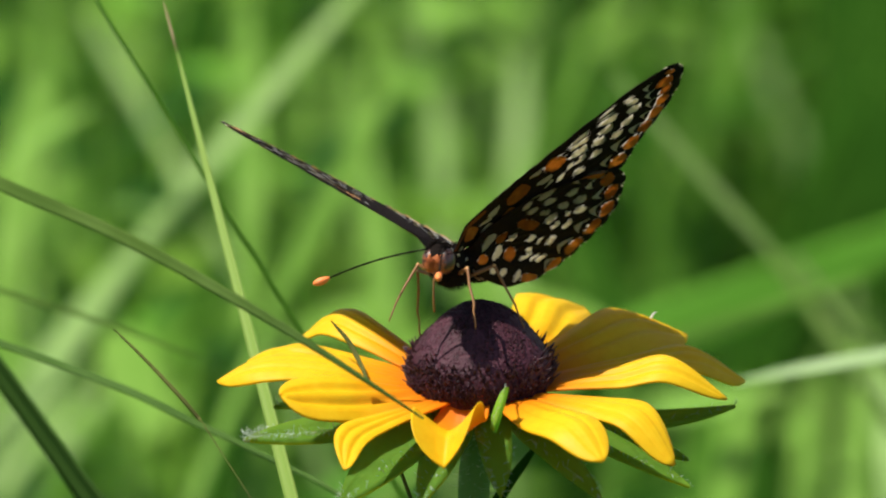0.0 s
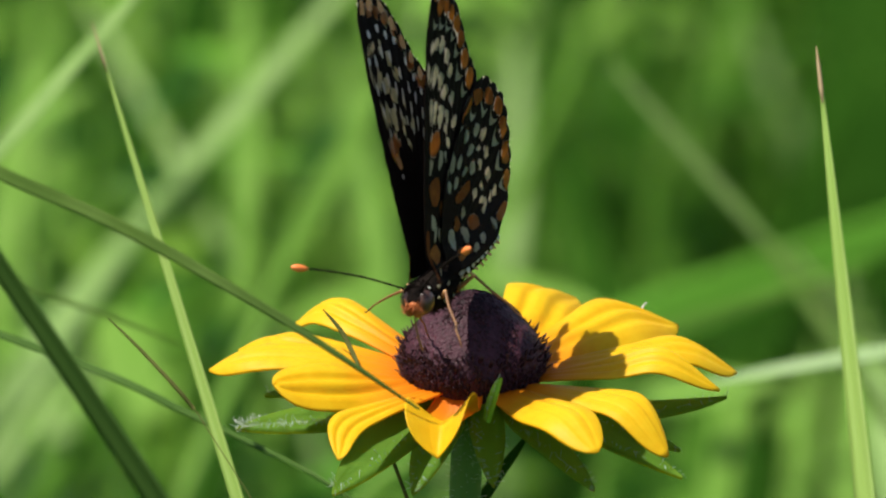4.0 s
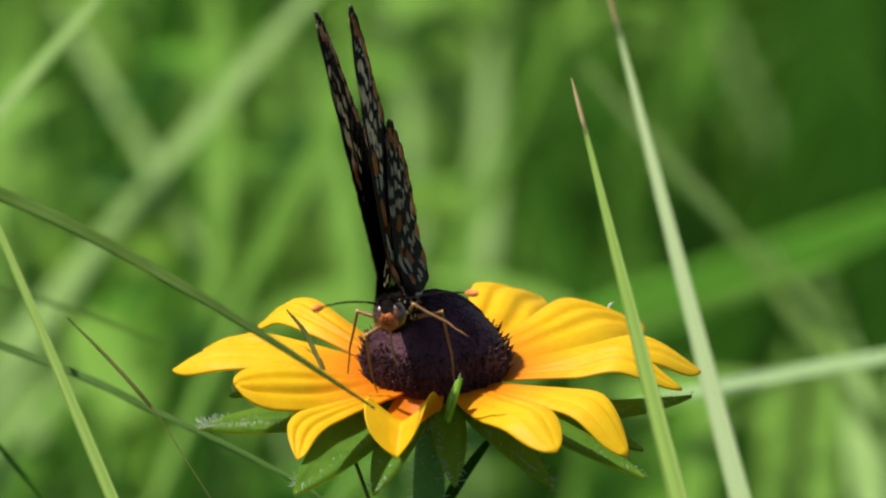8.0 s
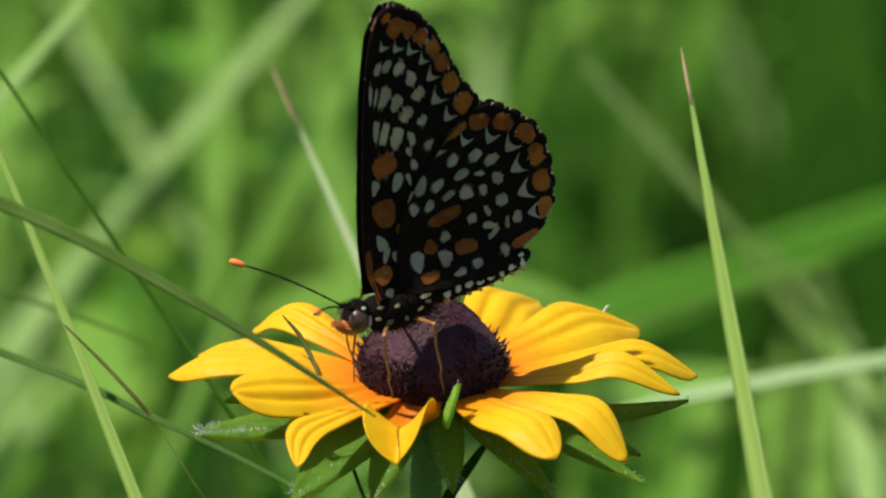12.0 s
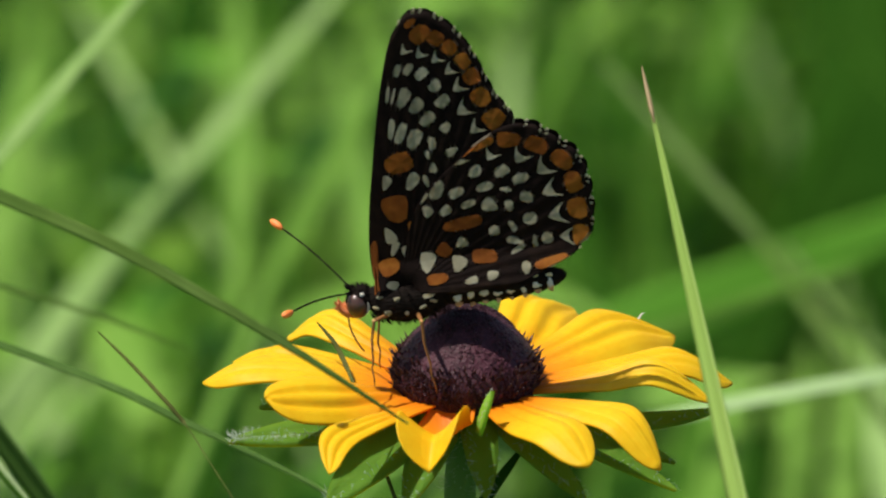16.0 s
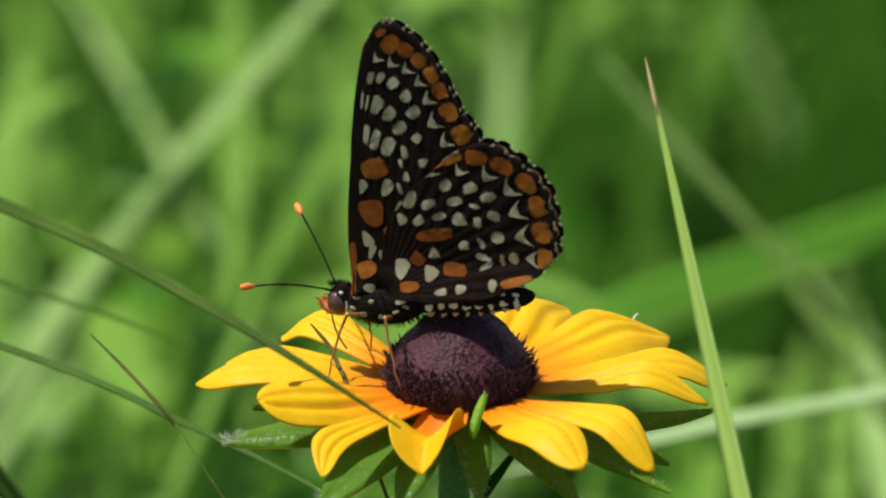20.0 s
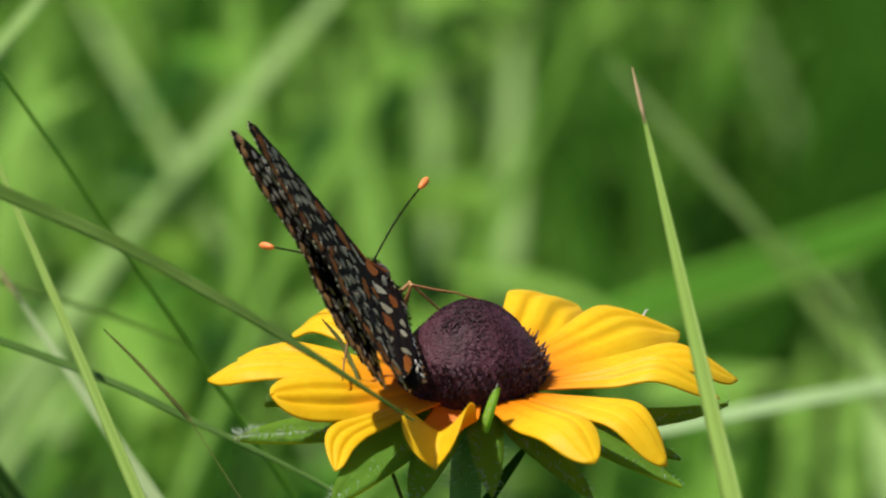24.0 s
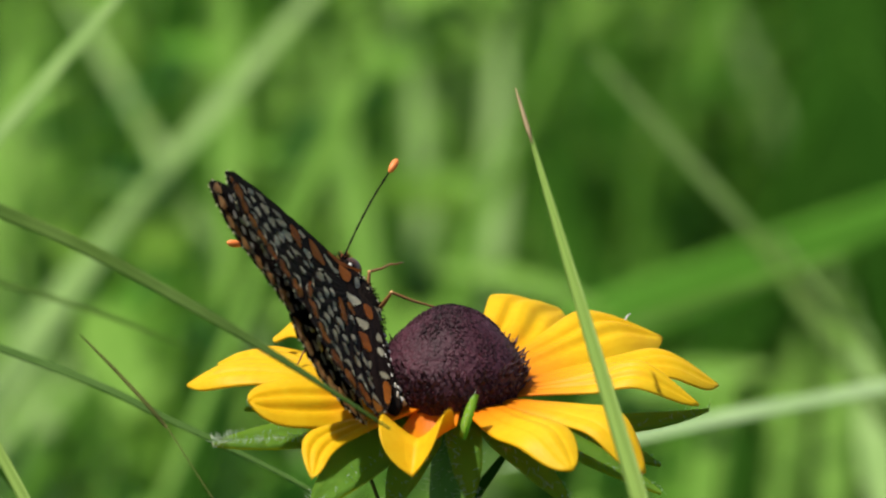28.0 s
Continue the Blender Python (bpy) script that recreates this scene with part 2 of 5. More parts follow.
def ribbon(bm, pts, width, facing, taper=0.5, fold=0.25, thick=0.00025, root=0.8):
    """A grass leaf: a folded, tapering strip with thickness along a line. facing: the way its upper side looks."""
    pts = [Vector(p) for p in pts]
    facing = Vector(facing)
    rows = []
    last = len(pts) - 1
    for i, p in enumerate(pts):
        t = i / last
        d = (pts[min(i + 1, last)] - pts[max(i - 1, 0)]).normalized()
        side = d.cross(facing)
        side = side.normalized() if side.length > 1e-6 else d.orthogonal().normalized()
        up = side.cross(d)
        w = width / 2 * (root + (1 - root) * min(1, t * 4)) * max(0.03, (1 - t ** (1 / (1 - taper) if taper < 1 else 6)) ** 0.9 if t > 0 else 1)
        row = []
        for k in (-1, -0.5, 0, 0.5, 1):
            row.append(bm.verts.new(p + side * w * k + up * w * fold * abs(k)))
        for k in (1, 0, -1):
            row.append(bm.verts.new(p + side * w * k * 0.97 + up * (w * fold * abs(k) - thick)))
        rows.append(row)
    for u, v in zip(rows, rows[1:]):
        for k in range(8):
            bm.faces.new((u[k], u[(k + 1) % 8], v[(k + 1) % 8], v[k]))
    bm.faces.new(rows[0])
    bm.faces.new(rows[-1][::-1])
    return bm


def at(u, v, d):
    """A place d metres behind the flower, where the line of sight passes u to the side and v above the head's centre (millimetres there)."""
    p = HEAD + SIDE * u * 0.001 + UPW * v * 0.001
    way = (p - EYE).normalized()
    return EYE + way * ((1.5 + d) / way.dot(AWAY))


# ---- ground ----
bm = bmesh.new()
bmesh.ops.create_grid(bm, x_segments=60, y_segments=60, size=400)
for v in bm.verts:
    k = (abs(v.co.x) / 400) ** 2.2 * 400
    j = (abs(v.co.y) / 400) ** 2.2 * 400
    v.co.x, v.co.y = math.copysign(k, v.co.x), math.copysign(j, v.co.y)
    v.co.z = 0.02 * noise.noise(v.co * 0.9) - 0.01
tagged(part("ground", bm, SOIL), "grassy brown and green meadow soil", "ground", kind="structure")


def meadow(name, count, xr, yr, zr, wr, mat, label, seed, fade=None):
    """Loose grass blades that stand on the ground, joined: nobody could count them."""
    rnd = random.Random(seed)
    bm = bmesh.new()
    for _ in range(count):
        x, y = rnd.uniform(*xr), rnd.uniform(*yr)
        if fade and ((x - fade[0]) / fade[2]) ** 2 + ((y - fade[1]) / fade[3]) ** 2 > rnd.random():
            continue
        h = rnd.uniform(*zr)
        a = rnd.uniform(0, 2 * math.pi)
        lean = rnd.uniform(0.05, 0.6) * h
        tip = Vector((x + math.cos(a) * lean, y + math.sin(a) * lean, h))
        mid = Vector((x + math.cos(a) * lean * 0.25, y + math.sin(a) * lean * 0.25, h * 0.65))
        root = Vector((x, y, -0.02))
        pts = bezier(root, root.lerp(mid, 0.7), mid, tip, 5)
        w = rnd.uniform(*wr)
        fa = rnd.uniform(0, 2 * math.pi)
        side = Vector((math.cos(fa), math.sin(fa), 0))
        prev = None
        for i, p in enumerate(pts):
            ww = w / 2 * (1 - (i / 5) ** 2.5 * 0.96)
            row = [bm.verts.new(p - side * ww), bm.verts.new(p + Vector((-side.y, side.x, 0)) * ww * 0.4), bm.verts.new(p + side * ww)]
            if prev:
                bm.faces.new((prev[0], prev[1], row[1], row[0]))
                bm.faces.new((prev[1], prev[2], row[2], row[1]))
            prev = row
    return tagged(part(name, bm, mat), label, "grass", kind="stuff")


meadow("meadow_grass", 2600, (-0.35, 0.35), (0.45, 2.6), (0.15, 0.55), (0.003, 0.008), GRASS, "dense green meadow grass growing behind the flower", 3)
meadow("meadow_grass", 6500, (-2.2, 2.2), (0.3, 4.8), (0.15, 0.5), (0.003, 0.008), GRASS, "green meadow grass growing round about", 5)
meadow("meadow_grass", 500, (-0.3, 0.3), (0.7, 2.6), (0.2, 0.5), (0.003, 0.007), GRASS_PALE, "pale dry grass blades among the green meadow", 7)
meadow("meadow_grass", 1400, (-1.2, 1.2), (-1.0, 0.2), (0.1, 0.34), (0.003, 0.007), GRASS, "short green grass growing under the flower", 9)
meadow("meadow_grass", 30000, (-6, 6), (-6, 9), (0.10, 0.38), (0.004, 0.009), GRASS, "green grass of the wide meadow", 11, (0, 1.5, 6, 7.5))
meadow("meadow_grass", 9000, (-2.2, -0.3), (0.2, 4.2), (0.15, 0.5), (0.003, 0.008), GRASS, "dense green meadow grass beside the flower", 13, (-0.3, 1.6, 1.9, 2.6))
meadow("meadow_grass", 9000, (0.3, 2.2), (0.2, 4.2), (0.15, 0.5), (0.003, 0.008), GRASS, "dense green meadow grass beside the flower", 15, (0.3, 1.6, 1.9, 2.6))
meadow("meadow_grass", 5000, (-1.8, 1.8), (-2.2, 0.3), (0.1, 0.3), (0.003, 0.007), GRASS, "short green grass before the flower", 17, (0, 0.2, 1.8, 2.4))


def herbs(name, count, xr, yr, zr, mat, label, seed, fade=None):
    """Leafy meadow herbs: a thin stem with pairs of small oval leaves."""
    rnd = random.Random(seed)
    bm = bmesh.new()
    for _ in range(count):
        x, y, h = rnd.uniform(*xr), rnd.uniform(*yr), rnd.uniform(*zr)
        if fade and ((x - fade[0]) / fade[2]) ** 2 + ((y - fade[1]) / fade[3]) ** 2 > rnd.random():
            continue
        top = Vector((x + rnd.uniform(-0.05, 0.05), y + rnd.uniform(-0.05, 0.05), h))
        foot = Vector((x, y, -0.02))
        tube(bm, [foot, foot.lerp(top, 0.5), top], [0.0014, 0.0012, 0.0006], 5)
        for k in range(18):
            p = foot.lerp(top, 0.45 + 0.55 * k / 17)
            a = k * 2.4 + rnd.uniform(-0.4, 0.4)
            d = Vector((math.cos(a), math.sin(a), rnd.uniform(-0.5, 0.5))).normalized()
            s = d.cross(Vector((0, 0, 1))).normalized()
            ln, w = rnd.uniform(0.014, 0.032), rnd.uniform(0.004, 0.008)
            ring = [bm.verts.new(p + d * ln * t + s * w * q + Vector((0, 0, -0.2 * ln * t * t))) for t, q in ((0, 0), (0.3, 0.8), (0.6, 0.9), (1, 0), (0.6, -0.9), (0.3, -0.8))]
            bm.faces.new(ring)
    return tagged(part(name, bm, mat), label, "herbs", kind="stuff")


herbs("meadow_herbs", 90, (-0.16, 0.16), (0.55, 1.6), (0.26, 0.52), HERB, "leafy green herbs among the meadow grass", 31)
herbs("meadow_herbs", 420, (-3, -0.2), (-0.5, 4.5), (0.16, 0.40), HERB, "leafy green herbs scattered in the meadow", 35, (-0.2, 1.6, 2.8, 2.6))
herbs("meadow_herbs", 420, (0.2, 3), (-0.5, 4.5), (0.16, 0.40), HERB, "leafy green herbs scattered in the meadow", 37, (0.2, 1.6, 2.8, 2.6))
# these herbs get their gloom from the dark base colour
herbs("meadow_herbs", 40, (0.0, 0.15), (0.75, 1.5), (0.24, 0.44), GRASS_SHADE, "herbs with shade painted into their green standing in the meadow grass", 41)
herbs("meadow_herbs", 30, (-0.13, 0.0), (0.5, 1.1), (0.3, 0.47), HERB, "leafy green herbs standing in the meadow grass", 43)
# more herbs whose shade is only in the colour
herbs("meadow_herbs", 40, (0.015, 0.2), (0.55, 1.5), (0.3, 0.5), GRASS_SHADE, "herbs with shade painted into their green among the meadow grass", 33)

# light blotches of the meadow: herbs in the sun-toned green
herbs("meadow_herbs", 22, (-0.11, 0.015), (0.5, 1.0), (0.33, 0.50), GRASS_SUN, "leafy herbs with sunlight painted into their green in the blurred meadow", 45)

# ---- still grass blades behind the flower, out of focus ----
def far_blade(low, high, depth, width, mat, label, bend=0.0, tip=0.35, face=(0.1, -1, 0.5)):
    """One leaf through two places; it is rooted in the ground beyond the lower one."""
    a, b = at(*low, depth), at(*high, depth + 0.02)
    d = b - a
    mid = a.lerp(b, 0.5) + SIDE * bend * 0.001
    top = b + d * tip
    root = a - d.normalized() * 0.08
    foot = Vector((root.x - d.x * 0.25, root.y + 0.05, 0.0))
    low_pts = bezier(foot, foot + Vector((0, 0, max(0.05, root.z * 0.6))), root - d.normalized() * 0.06, a, 8)
    thing = tagged(new("grass_blade"), label, "grass blade", "background grass blades")
    part("stalk", tube(bmesh.new(), low_pts, 0.0011, 6), mat, thing)
    part("leaf", ribbon(bmesh.new(), low_pts[-3:-1] + through_points([a, mid, b, top], 6), width * 0.001, face, 0.6, root=0.5), mat, thing)
    return thing


PALE = "pale green grass blade leaning across the blurred meadow"
# brightness is painted: lighter green for sunlit blades, plain green for the others
LIT = "green grass blade, brightness set by its tone, in the blurred meadow"
# leaves whose shade is in the dark green itself
DEEP = "grass leaf with shade painted into its dark green in the blurred meadow"
DULL = "dull straw-green grass stalk leaning in the blurred meadow"
SUNWARD = (-0.22, -0.8, 0.65)
for low, high, depth, width, mat, label, bend in (
        ((-50, 2), (-33, 22), 0.46, 3.6, GRASS_PALE, PALE, 0),
        ((-34, 21), (-16, 42), 0.46, 3.4, GRASS_PALE, PALE, 0),
        ((-32, 21), (-42, 38), 0.62, 2.4, GRASS_PALE, PALE, 0),
        ((-26, 17), (-26, 38), 0.55, 5.0, GRASS_SUN, LIT, 0.5),
        ((-52, -14), (-38, 4), 0.60, 5.0, GRASS_PALE, PALE, 0),
        ((-54, -4), (-46, 5), 0.50, 4.0, GRASS_PALE, PALE, 0),
        ((33, 14.9), (16.5, 33.5), 0.38, 1.9, GRASS_DULL, DULL, 0),
        ((47, 0.5), (36, 14), 0.36, 1.5, GRASS_DULL, DULL, 0),
        ((9, 1.2), (48, 16.6), 0.55, 9.5, BROAD, "broad green grass leaf arching behind the flower", 0),
        # added light strip: brightens the lower edge of the broad leaf above
        ((17, 3.5), (38, 10.5), 0.34, 1.8, GRASS_SUN, LIT, 0),
        ((-4, 10), (-6, 40), 0.75, 3.6, GRASS_PALE, PALE, 1),
        ((-10, 8), (-14, 30), 0.65, 6.0, GRASS_SUN, LIT, 0),
        ((-21, 13), (-12, 30), 0.45, 4.0, GRASS_SUN, LIT, 0),
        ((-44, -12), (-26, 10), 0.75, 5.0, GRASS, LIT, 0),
        ((-47, 10), (-49, 40), 0.8, 7.0, GRASS_SUN, LIT, 1),
        ((-40, 14), (-39, 40), 1.0, 8.0, GRASS_SUN, LIT, 0),
        ((-20, 26), (-17, 42), 1.0, 8.0, GRASS_SUN, LIT, 0),
        ((-52, -8), (-50, 16), 0.7, 6.0, GRASS_SUN, LIT, 0),
        ((-53, 14), (-50, 32), 0.62, 8.0, GRASS_SUN, LIT, 0),
        ((4, 12), (4.6, 32), 0.75, 5.0, GRASS_PALE, PALE, 0),
        # dark-coloured leaves put where the meadow should look shaded
        ((38, 16), (50, 42), 0.80, 17.0, GRASS_SHADE, DEEP, 0),
        ((48, 18), (44, 44), 0.72, 14.0, GRASS_SHADE, DEEP, 0),
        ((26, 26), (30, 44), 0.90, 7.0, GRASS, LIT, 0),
        ((24, 12), (27, 30), 0.95, 8.0, GRASS_SHADE, DEEP, 1),
        ((14, 24), (20, 42), 1.00, 8.0, GRASS, LIT, -1),
        ((3, 28), (5, 44), 1.00, 7.0, GRASS_SUN, LIT, 0),
        ((27, -18), (29, -4), 0.55, 6.0, GRASS_SUN, LIT, 0),
        ((53, -16), (52, -1), 0.50, 6.0, GRASS_PALE, PALE, 0),
        ((45, 20), (40, 42), 0.85, 12.0, GRASS_SHADE, DEEP, 0),
        ((14, 8), (11, 22), 0.80, 8.0, GRASS_SHADE, DEEP, 0),
        ((-36, 8), (-30, 24), 0.95, 8.0, GRASS_SHADE, DEEP, 0),
        ((-36, 26), (-31, 42), 0.66, 9.0, GRASS_SHADE, DEEP, 0),
        ((-30, -14), (-26, 4), 0.50, 6.0, GRASS_SHADE, DEEP, 0),
        ((-42, -4), (-33, 8), 0.55, 6.0, GRASS, LIT, 0),
        ((-46, -16), (-50, 6), 0.60, 4.0, GRASS_PALE, PALE, 0),
        ((-55, -13), (-46, -1), 0.50, 3.0, GRASS_PALE, PALE, 0),
        ((36, -16), (38, -1), 0.65, 5.0, GRASS_SUN, LIT, 0),
        ((48, -16), (46, -1), 0.45, 6.0, GRASS_PALE, PALE, 0),
        ((42, -18), (43, 1), 0.60, 6.0, GRASS_SUN, LIT, 0),
        ((31, -16), (33, -3), 0.50, 4.0, GRASS_SHADE, DEEP, 0),
        ((24, -18), (26, -6), 0.60, 8.0, GRASS, LIT, 0),
        ((-38, -18), (-44, -2), 0.70, 7.0, GRASS_PALE, PALE, 0),
        ((-30, 28), (-36, 44), 0.9, 8.0, GRASS, LIT, 0),
        ((-12, 24), (-9, 42), 1.0, 8.0, GRASS_SUN, LIT, 0)):
    far_blade(low, high, depth, width, mat, label, bend, 0.1 if mat == GRASS_DULL else 0.35, SUNWARD if label == PALE else (0.1, -1, 0.5))


corner_blade = far_blade((-54, 23.5), (-38, 42), 0.18, 2.3, GRASS_PALE, "pale green grass blade swaying across the blurred meadow", face=SUNWARD)
CORNER_ROOT = Vector((-0.08, 0.25, 0.0))

# ---- the flower; its poses turn about the foot of the stem ----
flower = tagged(new("coneflower"), "yellow black-eyed coneflower with a dark purple cone on a hairy stem", "flower")


def petal(first, second, tip, width, twist=0.0, notch=0.0, blunt=0.5, fold=0.0, deep=0.55):
    """One ray petal: two lengthwise furrows, a narrow foot and a blunt tip; millimetres from the head's centre."""
    tip = Vector(tip)
    out = Vector((tip.x, tip.y, 0)).normalized()
    foot = out * 6.5 + Vector((0, 0, -1.2))
    line = through_points([foot, first, second, tip], 8)
    n, m = len(line) - 1, 30
    bm = bmesh.new()
    side = Vector((-out.y, out.x, 0))
    top, low = [], []
    rnd = random.Random(int(tip.x * 31 + tip.y * 17))
    ph = rnd.uniform(0, 6)
    deep, g1, g2 = deep * rnd.uniform(0.8, 1.2), rnd.uniform(0.25, 0.42), rnd.uniform(-0.42, -0.2)
    for i, p in enumerate(line):
        t = i / n
        d = (line[min(i + 1, n)] - line[max(i - 1, 0)]).normalized()
        s = (side + Vector((0, 0, math.tan(radians(twist)) * min(1, 2.5 * t)))).normalized()
        up = d.cross(s) * -1
        up = up if up.z > 0 else -up
        w = width / 2 * (0.64 + 0.36 * math.sin(min(1, t / 0.6) * math.pi / 2)) * (1 - max(0, (t - 0.5) / 0.5) ** (2.1 + blunt)) ** (0.82 - 0.16 * blunt)
        w = max(w, width * 0.03)
        r, q = [], []
        for k in range(m + 1):
            c = 2 * k / m - 1
            furrow = fold * abs(c) ** 1.3 * min(1, 2 * t) * w - deep * (math.exp(-((c - g1) / 0.15) ** 2) + 0.8 * math.exp(-((c - g2) / 0.17) ** 2)) * min(1, t * 3) * (1 - t * 0.55) * min(1, 2.5 * w / width)
            veins = 0.014 * math.sin(c * 26 + ph + 1.5 * t) * min(1, t * 3) * min(1, 2.5 * w / width)
            bow = ((-0.11 if fold < 0.4 else 0.0) * width * c * c * (0.7 + 0.6 * t) + 0.15 * math.sin(5 * t + ph + 2 * c) + veins) * min(1, 2.2 * w / width)
            nick = -notch * math.exp(-(c / 0.25) ** 2) * max(0, t - 0.85) / 0.15
            v = p + s * (w * c) + up * (bow + furrow) + d * nick
            r.append(bm.verts.new(v * 0.001))
            q.append(bm.verts.new((v - up * 0.22) * 0.001))
        top.append(r)
        low.append(q)
    for i in range(n):
        for k in range(m):
            bm.faces.new((top[i][k], top[i][k + 1], top[i + 1][k + 1], top[i + 1][k]))
            bm.faces.new((low[i][k + 1], low[i][k], low[i + 1][k], low[i + 1][k + 1]))
        bm.faces.new((top[i][0], top[i + 1][0], low[i + 1][0], low[i][0]))
        bm.faces.new((top[i + 1][m], top[i][m], low[i][m], low[i + 1][m]))
    for k in range(m):
        bm.faces.new((top[n][k], top[n][k + 1], low[n][k + 1], low[n][k]))
        bm.faces.new((top[0][k + 1], top[0][k], low[0][k], low[0][k + 1]))
    bmesh.ops.recalc_face_normals(bm, faces=bm.faces)
    ob = part("petal", bm, PETAL, flower)
    ob.location = HEAD
    return ob


petal((-18.0, 1.2, 0.9), (-25.1, 2.2, 0.6), (-29.8, 3.0, -1.7), 6.6, -12, 0, 0.3, 0, 0.35)
petal((-19.0, 5.3, 1.4), (-23.1, 7.6, 0.6), (-26.4, 9.5, -1.3), 5.4, -6, 0, 0.5)
petal((-12.6, 9.4, 2.3), (-16.8, 13.3, 2.9), (-20.2, 16.2, -0.4), 6.0, -14, 0.3, 0.8)
petal((-13.0, -5.7, -0.5), (-18.1, -8.1, 0.3), (-22.6, -10.0, 0.6), 7.8, -27, 0.6, 1.0, 0, 0.95)
petal((-11.4, -12.3, -1.8), (-14.8, -17.4, -2.3), (-15.5, -22.0, -4.4), 4.2, -12, 0, 0.4, 0.30)
petal((-2.7, -10.5, -4.2), (-3.8, -16.5, -2.0), (-4.4, -21.0, -4.6), 7.6, 9, 0, 0.9, 0.85, 0.10)
petal((6.8, -12.9, -0.7), (10.5, -18.5, -0.5), (13.4, -23.2, -3.2), 6.6, 12, 0, 0.7, 0, 0.22)
petal((13.2, -9.5, -0.6), (17.8, -13.6, -0.9), (21.6, -17.2, -5.6), 5.8, 14, 0, 0.6, 0, 0.22)
petal((15.4, -2.2, 0.6), (21.4, -3.2, 1.9), (27.9, -4.0, -1.9), 5.2, 16, 0.2, 0.3)
petal((19.1, 3.8, 0.5), (24.9, 5.6, 0.4), (30.3, 7.0, -3.2), 6.6, 12, 0.6, 0.8)
petal((14.1, 10.3, 1.3), (18.9, 15.1, 1.5), (24.0, 18.4, -1.1), 9.6, 20, 0, 0.35, 0, 0.8)
petal((7.4, 13.5, 1.5), (9.2, 19.3, 2.5), (12.4, 24.0, 0.5), 9.6, 19, 0, 0.8, 0, 0.8)
petal((0, 12, -1.0), (0, 18, -2.0), (0, 25, -4.5), 7.0)
shred = part("dry_shred", tube(bmesh.new(), bezier((0.0196, 0.0190, 0.0), (0.0200, 0.0192, 0.0006), (0.0199, 0.0194, 0.0010), (0.0205, 0.0196, 0.0012), 8), [0.0001, 0.00016, 0.00018, 0.00015, 0.00013, 0.00012, 0.0001, 0.00008, 0.00005], 6), SPOT_CLEAR, flower, "dry whitish shred on a petal's edge")
shred.location = HEAD


CONE_SHAPE = ((-2.6, 7.4), (0, 8.3), (1.8, 8.05), (3.2, 7.3), (4.8, 6.05), (6.2, 4.7), (7.2, 3.5), (7.9, 2.2), (8.25, 1.2), (8.4, 0.05))


def cone_radius(z):
    """Radius of the dome at height z, in millimetres."""
    return max(0.05, float(np.interp(z, [p[0] for p in CONE_SHAPE], [p[1] for p in CONE_SHAPE])))


def cone():
    bm = bmesh.new()
    n, m = 40, 18
    rings = []
    for i in range(m + 1):
        z = -2.6 + 11.0 * (i / m) ** 0.8
        r = cone_radius(z)
        r = max(r, 0.02)
        rings.append([bm.verts.new(Vector((r * math.cos(a), r * math.sin(a), z)) * 0.001) for a in (2 * math.pi * k / n for k in range(n))])
    for u, v in zip(rings, rings[1:]):
        for k in range(n):
            bm.faces.new((u[k], u[(k + 1) % n], v[(k + 1) % n], v[k]))
    bm.faces.new(rings[-1])
    core = part("cone", bm, CONE, flower, "dark purple-brown domed cone")
    core.location = HEAD
    rnd = random.Random(4)
    bm = bmesh.new()
    total = 3600
    for i in range(total):
        t = (i + 0.5) / total
        z = 8.35 - 10.4 * t ** 1.05
        a = i * 2.39996 + rnd.uniform(-0.06, 0.06)
        z += rnd.uniform(-0.12, 0.12)
        fold = noise.noise(Vector((math.cos(a) * 1.7, math.sin(a) * 1.7, z * 0.32)))
        crease = -0.55 * math.exp(-(fold / 0.05) ** 2) * min(1, max(0, (8.0 - z) / 2))
        r = cone_radius(z) + 0.30 * fold + crease
        p = Vector((r * math.cos(a), r * math.sin(a), z))
        out = Vector((math.cos(a), math.sin(a), 0.35 + 2.2 * max(0, z / 8.4) ** 2)).normalized()
        up = (Vector((0, 0, 1)) - out * out.z)
        up = up.normalized() if up.length > 0.1 else Vector((1, 0, 0))
        sd = out.cross(up)
        size = rnd.uniform(0.13, 0.21)
        h = rnd.uniform(0.02, 0.13) + (0.22 if z < 0.6 else 0)
        base = [p + (up * math.cos(k * math.pi / 3) * 1.35 + sd * math.sin(k * math.pi / 3)) * size for k in range(6)]
        vs = [bm.verts.new((b - out * 0.12) * 0.001) for b in base]
        tip = p + out * h + up * rnd.uniform(0.03, 0.22)
        ts = [bm.verts.new(((b - p) * 0.5 + tip) * 0.001) for b in base]
        for k in range(6):
            bm.faces.new((vs[k], vs[(k + 1) % 6], ts[(k + 1) % 6], ts[k]))
        bm.faces.new(ts)
    ob = tagged(part("floret", bm, CONE, core, "tiny packed purple-brown florets", smooth=False), kind="stuff")
    bm = bmesh.new()
    for i in range(520):
        a = rnd.uniform(0, 2 * math.pi)
        z = rnd.uniform(-2.0, 2.9)
        r = cone_radius(z) - 0.15
        p = Vector((r * math.cos(a), r * math.sin(a), z))
        d = Vector((math.cos(a + rnd.uniform(-0.3, 0.3)), math.sin(a + rnd.uniform(-0.3, 0.3)), rnd.uniform(0.2, 1.6))).normalized()
        ln = rnd.uniform(0.5, 1.35)
        tube(bm, [p * 0.001, (p + d * ln * 0.6) * 0.001, (p + d * ln + Vector((0, 0, 0.2))) * 0.001], [0.00013, 0.00011, 0.00003], 5)
    tagged(part("floret_spike", bm, SPIKE, core, "dark pointed florets round the foot of the cone"), kind="stuff")


cone()


